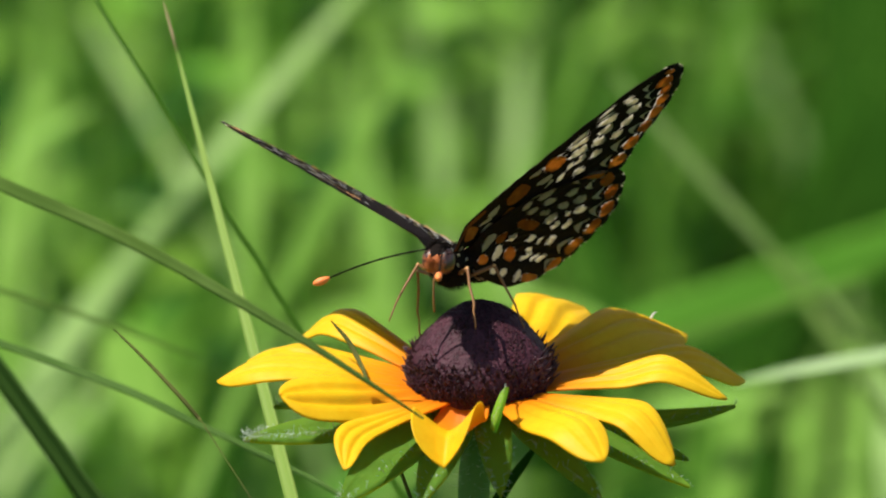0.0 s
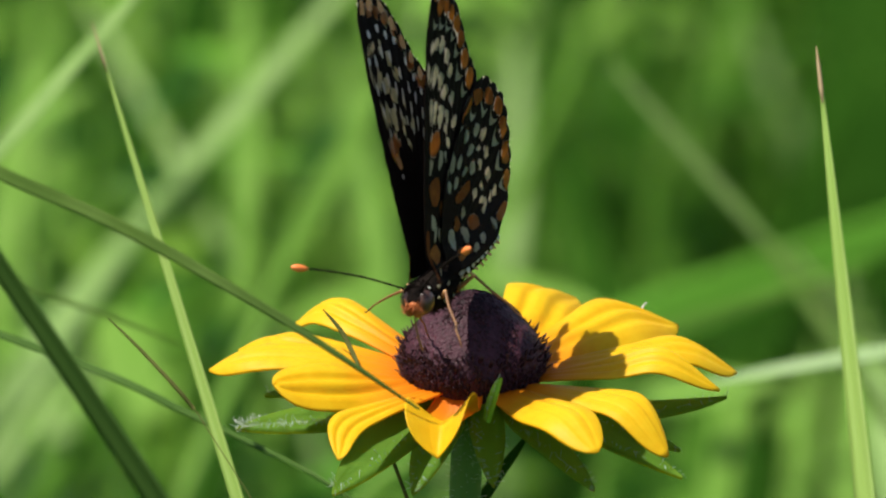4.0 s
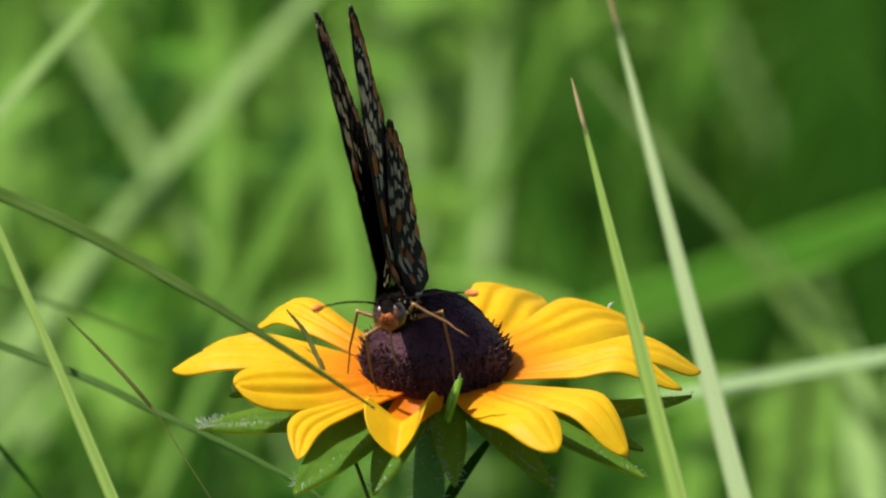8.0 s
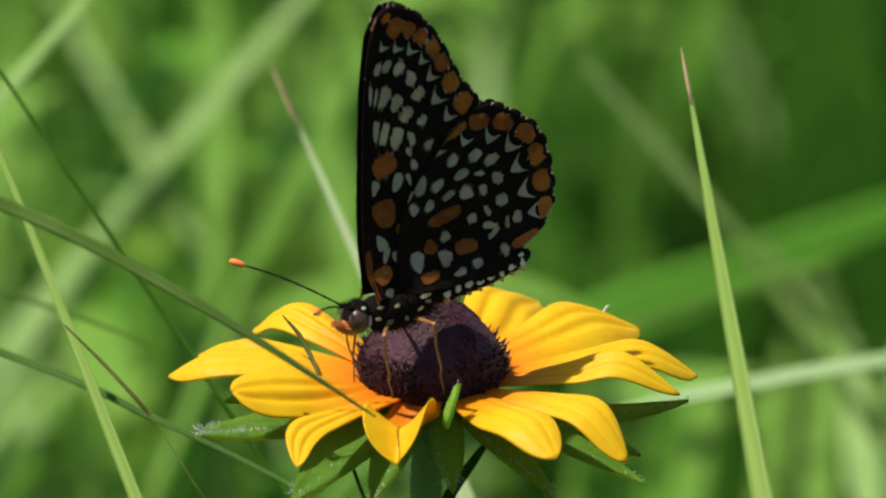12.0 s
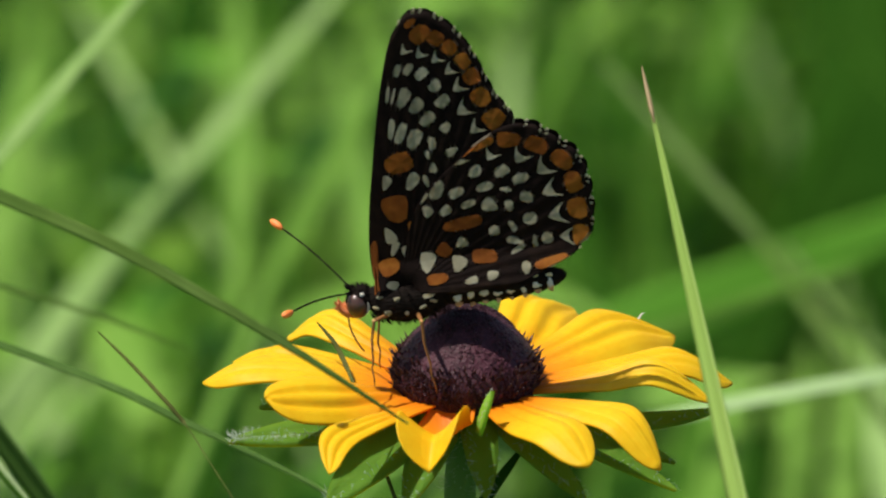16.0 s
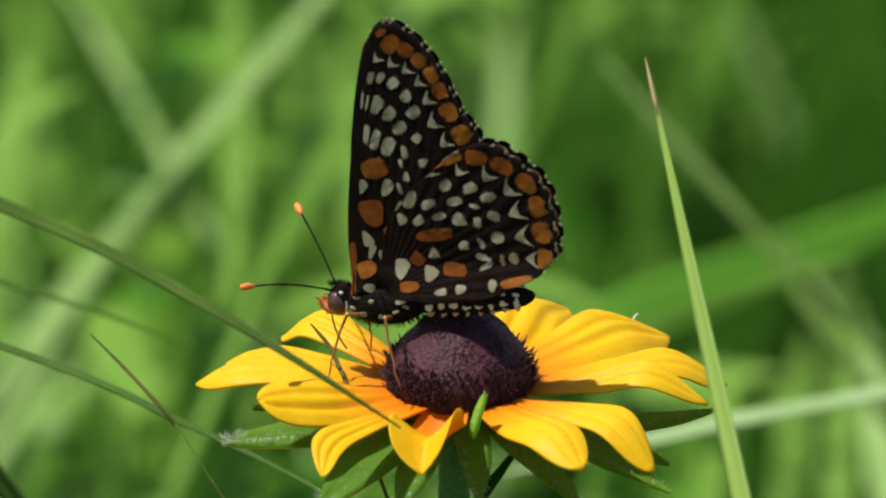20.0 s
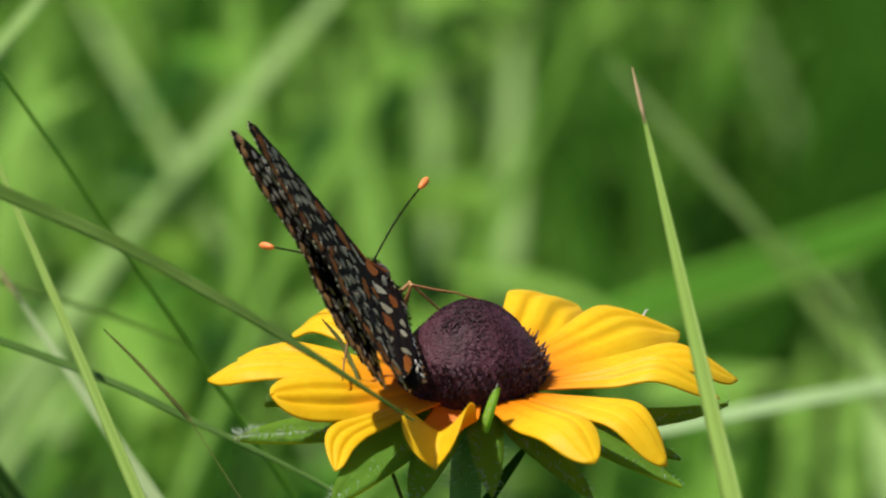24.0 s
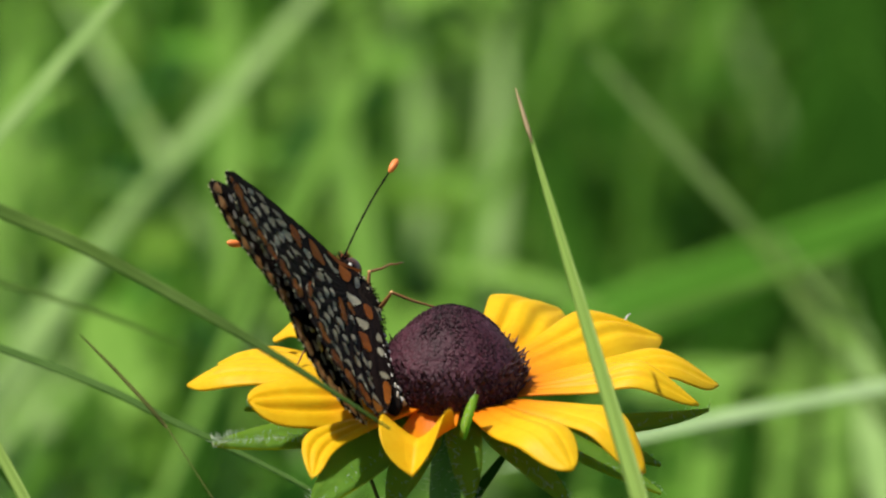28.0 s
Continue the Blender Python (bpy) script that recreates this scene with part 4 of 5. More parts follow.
        for i in range(k):
            t = 2 * math.pi * i / k
            p, q = math.cos(t), math.sin(t)
            sq = max(abs(p), abs(q)) ** -box * (1 + bulge * math.sin(3 * t + ph))
            if shape == "arc":
                p, q = p * 0.56 * (1.2 - 0.95 * abs(q)) + 1.5 * abs(q) ** 1.7 - 0.5, q * (1 + 0.4 * slim * p)
                ring.append(spot_point(p * hz, q * hx, 0.12))
            else:
                p, q = p * sq, q * sq * (1 + slim * p) + lean * p
                ring.append(spot_point(p * hx, q * hz, 0.12))
        mid = spot_point(-0.5 * hz if shape == "arc" else 0, 0, 0.13)
        faces_ = [(0, 1 + i, 1 + (i + 1) % k) if side * face > 0 else (0, 1 + (i + 1) % k, 1 + i) for i in range(k)]
        me = bpy.data.meshes.new(word)
        me.from_pydata([mid] + ring, [], faces_)
        me.shade_smooth()
        me.materials.append(mat)
        ob = new(word, me)
        ob.parent = wing
    return wing


# patches of scales on the underside: behind the hinge, above it, half length, half width (mm), tilt
FORE_MARGIN = ((4.9, 31.0, 0.84, 0.45, 31), (5.8, 29.6, 1.40, 1.05, 44), (7.5, 28.9, 1.05, 1.05, -44), (8.9, 27.6, 1.02, 1.0, -44), (10.2, 25.9, 1.06, 1.02, -56), (10.9, 23.9, 1.06, 1.06, -62), (11.5, 21.4, 1.26, 1.2, -62), (12.6, 18.7, 1.26, 1.4, -56))
FORE_CRESCENTS = ((3.9, 27.9, 0.92, 0.72, 44), (5.6, 27.3, 0.95, 0.74, 40), (7.3, 26.5, 1.08, 0.85, 35), (8.6, 25.0, 1.08, 0.85, 31), (9.3, 22.9, 1.22, 0.92, 31), (9.5, 20.2, 1.49, 1.1, 31), (10.5, 17.8, 1.22, 0.9, 36))
FORE_PALE = ((2.7, 25.6, 0.91, 0.43, 69), (3.9, 25.6, 0.94, 0.5, 53), (5.3, 24.9, 1.02, 0.7, 35), (6.6, 23.3, 0.94, 0.74, 27), (7.2, 21.4, 1.09, 0.79, 40), (7.1, 18.3, 0.78, 0.59, 53), (1.2, 22.9, 1.29, 0.22, 73), (1.8, 22.7, 1.17, 0.19, 71), (2.9, 22.3, 1.5, 0.78, 58), (4.2, 21.2, 1.22, 0.79, 48), (5.2, 19.5, 1.16, 0.79, 36), (5.3, 16.6, 0.99, 0.52, -91), (1.0, 18.8, 1.48, 0.41, 75), (2.0, 18.2, 1.57, 0.63, 60), (3.4, 17.3, 1.51, 0.89, 66))
FORE_INNER = ((-0.5, 12.5, 1.07, 0.58, 62), (2.4, 12.3, 1.42, 0.72, 56), (5.0, 13.7, 0.74, 0.46, -89), (4.0, 12.2, 0.92, 0.33, -84), (7.4, 15.4, 0.89, 0.5, 36), (-1.0, 6.3, 1.21, 0.77, -79), (-0.7, 4.7, 1.14, 0.45, 62), (0.8, 3.9, 1.27, 0.79, -87), (-1.5, 0.6, 0.8, 0.58, -32), (4.6, 15.3, 0.62, 0.29, -89))
FORE_COSTA = ((-3.2, 3.0, 3.9, 0.56, -95),)
FORE_ORANGE = ((1.3, 14.7, 1.75, 1.35, 18), (0.1, 9.4, 1.8, 1.6, -89), (2.3, 6.2, 1.88, 1.15, -79), (-1.6, 2.7, 1.28, 1.03, 18))
HIND_MARGIN = ((10.8, 16.0, 1.75, 0.80, 14), (14.0, 16.0, 1.50, 1.0, -8), (17.0, 15.0, 1.55, 1.08, -27), (19.6, 12.9, 1.52, 1.12, -42), (20.5, 10.1, 1.38, 1.2, -74), (20.5, 7.0, 1.44, 1.3, -92), (20.4, 3.8, 1.40, 1.05, -97), (16.7, 1.3, 2.28, 0.62, 11))
HIND_CRESCENTS = ((8.4, 14.3, 1.02, 0.75, 46), (11.8, 14.5, 1.22, 0.85, 50), (15.1, 13.9, 1.42, 1.0, 47), (17.5, 12.2, 1.63, 1.05, 36), (17.9, 9.5, 1.66, 1.2, 19), (18.2, 6.5, 1.58, 1.24, 8), (18.9, 3.8, 1.35, 0.98, -4))
HIND_PALE = ((9.7, 12.7, 1.01, 0.72, 25), (12.7, 12.4, 1.11, 0.77, 23), (14.7, 11.3, 1.18, 0.68, 11), (15.0, 9.0, 0.92, 0.86, 0), (15.0, 6.4, 0.96, 0.81, -11), (16.6, 3.9, 0.78, 0.83, -21), (10.5, 10.8, 1.18, 0.61, 11), (12.8, 10.2, 0.79, 0.3, -16), (7.3, 10.5, 1.16, 0.7, 17), (8.4, 9.0, 1.1, 0.54, 20), (15.2, 3.7, 0.86, 0.3, -84), (12.9, 5.8, 0.9, 0.37, -73), (10.8, 5.5, 0.73, 0.67, 0))
HIND_INNER = ((10.7, 8.7, 1.0, 0.97, -94), (12.9, 8.2, 0.81, 0.55, -94), (13.0, 4.0, 1.27, 0.43, -21), (13.1, 3.0, 1.15, 0.36, 27), (7.0, 4.6, 0.78, 0.72, 91), (5.2, 11.1, 1.42, 0.77, 55), (3.6, 10.3, 0.95, 0.18, 49), (3.7, 8.8, 0.82, 0.65, -56), (5.7, 8.5, 0.88, 0.62, 27), (2.8, 2.8, 1.46, 1.01, 66), (6.3, 2.2, 1.11, 0.99, 71), (7.5, 0.3, 0.94, 0.44, 5), (10.0, 0.6, 0.8, 0.61, 0), (13.8, 0.9, 0.82, 0.59, 71), (2.5, -0.8, 0.9, 0.26, 0))
HIND_ORANGE = ((7.5, 6.8, 2.5, 0.83, 8), (4.9, 3.9, 0.95, 0.9, -44), (9.3, 2.7, 1.6, 0.9, -4), (3.7, 0.9, 1.3, 0.65, 4))
FORE_UNDER = (("o", "round", FORE_MARGIN), ("w", "arc", FORE_CRESCENTS), ("w", "square", FORE_PALE), ("w", "kite", FORE_INNER), ("o", "round", FORE_ORANGE), ("r", "", FORE_COSTA))
HIND_UNDER = (("o", "round", HIND_MARGIN), ("w", "arc", HIND_CRESCENTS), ("w", "", HIND_PALE), ("w", "kite", HIND_INNER), ("o", "round", HIND_ORANGE))
# upper side: colour, distance out, first and last cell, half length, half width, shape
FORE_UPPER = (("b", 0.945, 0, 8, 0.034, 0.38, ""), ("c", 0.86, 0, 9, 0.020, 0.24, ""), ("c", 0.765, 0, 9, 0.030, 0.22, ""), ("c", 0.665, 1, 9, 0.034, 0.24, ""), ("c", 0.57, 3, 9, 0.024, 0.22, ""),
              ("b", 0.465, 8, 9, 0.040, 0.6, ""), ("c", 0.40, 8, 9, 0.014, 0.4, ""))
HIND_UPPER = (("b", 0.935, 0, 8, 0.048, 0.42, ""), ("c", 0.82, 0, 8, 0.024, 0.34, ""), ("c", 0.72, 1, 8, 0.030, 0.24, ""), ("o", 0.50, 5, 6, 0.035, 0.35, ""), ("c", 0.60, 2, 7, 0.018, 0.18, ""))
wings = {}
for side in (1, -1):
    wings[side] = (wing_part("forewing", FORE, 50, 84, 8, side, 0.0, FORE_UNDER, FORE_UPPER), wing_part("hindwing", HIND, 2, 48, 8, side, 0.32, HIND_UNDER, HIND_UPPER))


def lathe(stations, n=16, squash=1.0):
    """A body of rings along x: (x, z, radius), millimetres."""
    bm = bmesh.new()
    rings = [[bm.verts.new(Vector((x, r * math.cos(a) * squash, z + r * math.sin(a))) * 0.001) for a in (2 * math.pi * k / n for k in range(n))] for x, z, r in stations]
    for u, v in zip(rings, rings[1:]):
        for k in range(n):
            bm.faces.new((u[k], u[(k + 1) % n], v[(k + 1) % n], v[k]))
    bm.faces.new(rings[0][::-1])
    bm.faces.new(rings[-1])
    bmesh.ops.recalc_face_normals(bm, faces=bm.faces)
    return bm


thorax = part("thorax", lathe([(-4.6, -1.4, 1.2), (-3.5, -1.5, 1.8), (-1.5, -1.8, 2.25), (1.0, -1.85, 2.35), (3.0, -1.6, 2.05), (4.0, -1.35, 1.65), (4.6, -1.1, 1.2)], 20, 0.92), FUR, butterfly, "furry black thorax")
rnd = random.Random(21)
bm = bmesh.new()
for _ in range(900):
    x = rnd.uniform(-4.4, 4.6)
    a = rnd.uniform(0, 2 * math.pi)
    r = 2.15 * (1 - (x / 5.6) ** 2) ** 0.5
    d = Vector((-0.5, math.cos(a), math.sin(a))).normalized()
    p = Vector((x, math.cos(a) * r * 0.92, -1.75 + math.sin(a) * r))
    tube(bm, [p * 0.001, (p + d * rnd.uniform(0.4, 0.9)) * 0.001], [0.00005, 0.00002], 3)
tagged(part("fur", bm, FUR, thorax), kind="stuff")
for x, z in ((2.4, -2.4), (0.3, -2.6), (-1.6, -2.1), (3.0, -0.6), (-2.9, -1.6), (1.2, -0.9), (3.7, -1.7)):
    for sd in (1, -1):
        y = 0.92 * math.sqrt(max(0.2, (2.35 * (1 - (x / 6.2) ** 2) ** 0.5) ** 2 - (z + 1.75) ** 2))
        m4 = Matrix.Translation(Vector((x, y * sd, z)) * 0.001) @ Matrix.Rotation(rnd.uniform(-0.6, 0.6), 4, "Y") @ Matrix.Diagonal((0.00050 * rnd.uniform(0.4, 1.3), 0.00010, 0.00026 * rnd.uniform(0.6, 1.3), 1))
        bm = bmesh.new()
        bmesh.ops.create_icosphere(bm, subdivisions=2, radius=1)
        for v in bm.verts:
            v.co *= 1 + 0.45 * noise.noise(v.co * 1.6 + Vector((x * 3, z * 3, sd)))
        bm.transform(m4)
        part("white_spot", bm, SPOT_WHITE, thorax)

abdomen = part("abdomen", lathe([(-4.0, -1.4, 1.3), (-4.9, -1.4, 1.5), (-5.5, -1.4, 1.62), (-6.2, -1.45, 1.48), (-7, -1.5, 1.64), (-7.8, -1.5, 1.5), (-8.6, -1.5, 1.66), (-9.4, -1.5, 1.5), (-10.2, -1.5, 1.64), (-11.0, -1.47, 1.48), (-11.8, -1.45, 1.6), (-12.6, -1.4, 1.42), (-13.4, -1.35, 1.5), (-14.2, -1.3, 1.3), (-15, -1.25, 1.36), (-16.0, -1.15, 1.15), (-16.8, -1.1, 1.0), (-17.7, -1.0, 0.55), (-18.0, -1.0, 0.12)]), FUR, butterfly, "black abdomen with rows of white spots")
for i in range(8):
    x = -5.6 - i * 1.5
    r = 1.62 - 0.005 * (i * 1.4) ** 2
    for a, mat in ((58, SPOT_CLEAR), (98, SPOT_CLEAR), (136, SPOT_BUFF)):
        for sd in (1, -1):
            t = radians(90 - a + rnd.uniform(-5, 5))
            k = rnd.uniform(0.75, 1.25)
            m4 = Matrix.Translation(Vector((x, sd * math.cos(t) * r, -1.4 + 0.03 * i + math.sin(t) * r)) * 0.001) @ Matrix.Rotation(-sd * t, 4, "X") @ Matrix.Diagonal((0.00044 * k, 0.00010, 0.00050 / k, 1))
            bm = bmesh.new()
            bmesh.ops.create_icosphere(bm, subdivisions=2, radius=1)
            for v in bm.verts:
                v.co *= 1 + 0.4 * noise.noise(v.co * 1.5 + Vector((i * 3, a, sd)))
            bm.transform(m4)
            part("buff_spot" if mat == SPOT_BUFF else "white_spot", bm, mat, abdomen)
head = part("head", lathe([(4.0, -1.0, 1.1), (4.7, -0.9, 1.5), (5.5, -0.9, 1.6), (6.3, -1.0, 1.35), (6.9, -1.1, 0.9), (7.2, -1.2, 0.3)]), FUR, butterfly, "furry black head with an orange-brown face")
part("face", lathe([(5.2, -2.3, 0.7), (5.8, -2.2, 1.0), (6.5, -2.0, 1.1), (7.1, -1.8, 0.9), (7.5, -1.65, 0.4)], squash=0.8), ORANGE_FUR, head, "orange-brown furry face")
bm = bmesh.new()
for _ in range(260):
    x, a = rnd.uniform(4.2, 6.9), rnd.uniform(0.2, math.pi - 0.2)
    d = Vector((0.5, math.cos(a), math.sin(a))).normalized()
    q = Vector((x, math.cos(a) * 1.2, -1.0 + math.sin(a) * 1.5))
    tube(bm, [q * 0.001, (q + d * rnd.uniform(0.3, 0.7)) * 0.001], [0.00005, 0.00002], 3)
tagged(part("fur", bm, FUR, head), kind="stuff")
for sd in (1, -1):
    bm = bmesh.new()
    bmesh.ops.create_uvsphere(bm, u_segments=20, v_segments=14, radius=1, matrix=Matrix.Translation((0.0058, sd * 0.00085, -0.0014)) @ Matrix.Diagonal((0.00125, 0.00105, 0.00145, 1)))
    part("eye", bm, EYEBALL, head, "dark brown compound eye")
    rim = [Vector((5.8 - 1.28 * math.cos(t), sd * 1.35, -1.4 + 1.45 * math.sin(t))) * 0.001 for t in (-0.75, -0.45, -0.1, 0.25, 0.55)]
    part("eye_rim", tube(bmesh.new(), rim, [0.00004, 0.0001, 0.00013, 0.0001, 0.00004], 6), SPOT_CLEAR, head, "thin white scales behind the eye")
    bm = bmesh.new()
    bmesh.ops.create_icosphere(bm, subdivisions=2, radius=1, matrix=Matrix.Translation((0.0051, sd * 0.0012, -0.0001)) @ Matrix.Diagonal((0.00030, 0.00022, 0.00024, 1)))
    part("white_spot", bm, SPOT_CLEAR, head)
    palp = bezier((6.2, sd * 0.5, -2.4), (7.2, sd * 0.6, -2.5), (7.9, sd * 0.55, -1.7), (8.1, sd * 0.4, -0.8), 8)
    bm = tube(bmesh.new(), [q * 0.001 for q in palp], [0.0003, 0.00045, 0.0005, 0.0005, 0.00046, 0.0004, 0.0003, 0.0002, 0.00008], 8)
    for q in palp[1:-1]:
        for _ in range(14):
            d = Vector((rnd.uniform(-0.2, 1), rnd.uniform(-1, 1), rnd.uniform(-1, 0.6))).normalized()
            tube(bm, [(q + d * 0.35) * 0.001, (q + d * rnd.uniform(0.6, 0.95) + Vector((0, 0, 0.2))) * 0.001], [0.00005, 0.00002], 3)
    part("palp", bm, ORANGE_FUR, head, "fuzzy orange-brown palp")
proboscis = bezier((6.8, 0, -2.0), (7.6, 0, -3.4), (7.0, 0, -5.5), (6.0, 0, -7.2), 10)
part("proboscis", tube(bmesh.new(), [p * 0.001 for p in proboscis], 0.00011, 6), LEG, head, "thin brown tongue")
antennas = {}
for sd in (1, -1):
    line = [Vector((13.5 * t, 0, 0.5 * math.sin(t * math.pi))) * 0.001 for t in (i / 16 for i in range(17))]
    bm = tube(bmesh.new(), line, [0.00013 if i % 2 else 0.00009 for i in range(17)], 6)
    ob = part("antenna", bm, FUR, butterfly, "thin black ringed antenna")
    club = [Vector((x, 0, z)) * 0.001 for x, z in ((12.1, 0.16), (12.6, 0.1), (13.2, 0.05), (13.8, 0), (14.1, -0.02))]
    part("club", tube(bmesh.new(), club, [0.00016, 0.00036, 0.00044, 0.00036, 0.00012], 8), CLUB, ob, "orange antenna club")
    antennas[sd] = ob
legs = []
for sd in (1, -1):
    for hip, knee, ankle, toe in (((2.2, 1.0, -2.8), (4.0, 3.0, -2.5), (4.9, 4.0, -6.8), (5.3, 4.3, -9.8)), ((-0.8, 1.2, -3.0), (-1.7, 4.6, -1.6), (-3.6, 6.4, -6.0), (-4.8, 7.2, -9.0))):
        hip = Vector((hip[0], sd * hip[1], hip[2]))
        pts = [(Vector((x, sd * y, z)) - hip) * 0.001 for x, y, z in ((hip.x, sd * hip.y, hip.z), knee, ankle, toe)]
        bow = (pts[1] - pts[2]).cross(pts[3] - pts[2]).normalized() * 0.0002
        line = [pts[0], pts[0].lerp(pts[1], 0.5), pts[1] * 0.97, pts[1], pts[1].lerp(pts[2], 0.06), pts[1].lerp(pts[2], 0.5) + bow, pts[2], pts[2].lerp(pts[3], 0.35) + bow, pts[2].lerp(pts[3], 0.7), pts[3]]
        leg = part("leg", tube(bmesh.new(), line, [0.00028, 0.00026, 0.00019, 0.00022, 0.00018, 0.00015, 0.00013, 0.0001, 0.0001, 0.00006], 7), LEG, butterfly, "thin orange-brown leg")
        bm = bmesh.new()
        bmesh.ops.create_icosphere(bm, subdivisions=2, radius=0.00022, matrix=Matrix.Translation(pts[1]))
        part("knee", bm, SPOT_BUFF, leg, "pale orange knee")
        legs.append((leg, hip, pts[3] * 1000))

# ---- what moves ----
SWAY = [
    (0, pose(0, 0, 0, -0.471, 0.006, 0.66)),
    (0.5, pose(0, 0, 0, -0.448, 0.085, 0.84)),
    (1, pose(0, 0, 0, -0.218, 0.164, 1.45)),
    (1.5, pose(0, 0, 0, -0.295, 0.216, 1.73)),
    (2, pose(0, 0, 0, -0.347, 0.112, 1.60)),
    (2.5, pose(0, 0, 0, -0.416, 0.038, 1.45)),
    (3, pose(0, 0, 0, -0.436, 0.003, 1.44)),
    (3.5, pose(0, 0, 0, -0.348, -0.007, 1.35)),
    (5.5, pose(0, 0, 0, -0.397, -0.025, 1.35)),
    (6, pose(0, 0, 0, -0.437, -0.030, 1.20)),
    (6.5, pose(0, 0, 0, -0.333, -0.078, 0.84)),
    (7, pose(0, 0, 0, -0.317, -0.109, 0.62)),
    (7.5, pose(0, 0, 0, -0.414, -0.146, 0.26)),
    (8, pose(0, 0, 0, -0.363, -0.141, 0.11)),
    (8.5, pose(0, 0, 0, -0.335, -0.134, 0.64)),
    (9, pose(0, 0, 0, -0.392, -0.115, 0.97)),
    (9.5, pose(0, 0, 0, -0.298, -0.135, 0.43)),
    (10, pose(0, 0, 0, -0.022, -0.243, -0.36)),
    (10.5, pose(0, 0, 0, 0.024, -0.225, 0.40)),
    (11, pose(0, 0, 0, 0.243, -0.178, 0.97)),
    (11.5, pose(0, 0, 0, 0.173, -0.175, 0.83)),
    (12, pose(0, 0, 0, 0.004, -0.149, 0.78)),
    (12.5, pose(0, 0, 0, -0.193, -0.149, 0.63)),
    (14.5, pose(0, 0, 0, -0.182, -0.102, 0.57)),
    (15, pose(0, 0, 0, -0.016, -0.079, 0.03)),
    (15.5, pose(0, 0, 0, 0.036, -0.081, -0.36)),
    (16, pose(0, 0, 0, 0.050, -0.040, 0.43)),
    (16.5, pose(0, 0, 0, 0.097, -0.008, -0.07)),
    (17, pose(0, 0, 0, 0.000, 0.000, -0.00)),
    (17.5, pose(0, 0, 0, 0.110, -0.017, -0.01)),
    (18, pose(0, 0, 0, 0.119, -0.057, 0.10)),
    (18.5, pose(0, 0, 0, 0.499, -0.112, 0.02)),
    (19, pose(0, 0, 0, 0.404, -0.070, 0.21)),
    (19.5, pose(0, 0, 0, 0.399, -0.057, 0.53)),
    (20, pose(0, 0, 0, 0.398, -0.062, 0.19)),
    (20.5, pose(0, 0, 0, 0.445, -0.045, 0.84)),
    (21, pose(0, 0, 0, 0.367, -0.029, 0.60)),
    (21.5, pose(0, 0, 0, 0.288, -0.024, 0.67)),
    (23.5, pose(0, 0, 0, 0.220, -0.022, 0.77)),
    (24, pose(0, 0, 0, 0.104, -0.022, 0.61)),
    (24.5, pose(0, 0, 0, 0.068, -0.019, 0.78)),
    (25, pose(0, 0, 0, -0.100, -0.007, 0.68)),
    (25.5, pose(0, 0, 0, 0.028, 0.005, 0.69)),
    (26, pose(0, 0, 0, 0.236, -0.041, 0.23)),
    (26.5, pose(0, 0, 0, 0.219, -0.016, 0.32)),
    (27, pose(0, 0, 0, -0.013, -0.028, 0.26)),
    (27.5, pose(0, 0, 0, 0.084, -0.036, -0.14)),
    (28, pose(0, 0, 0, 0.488, -0.092, -0.12))]
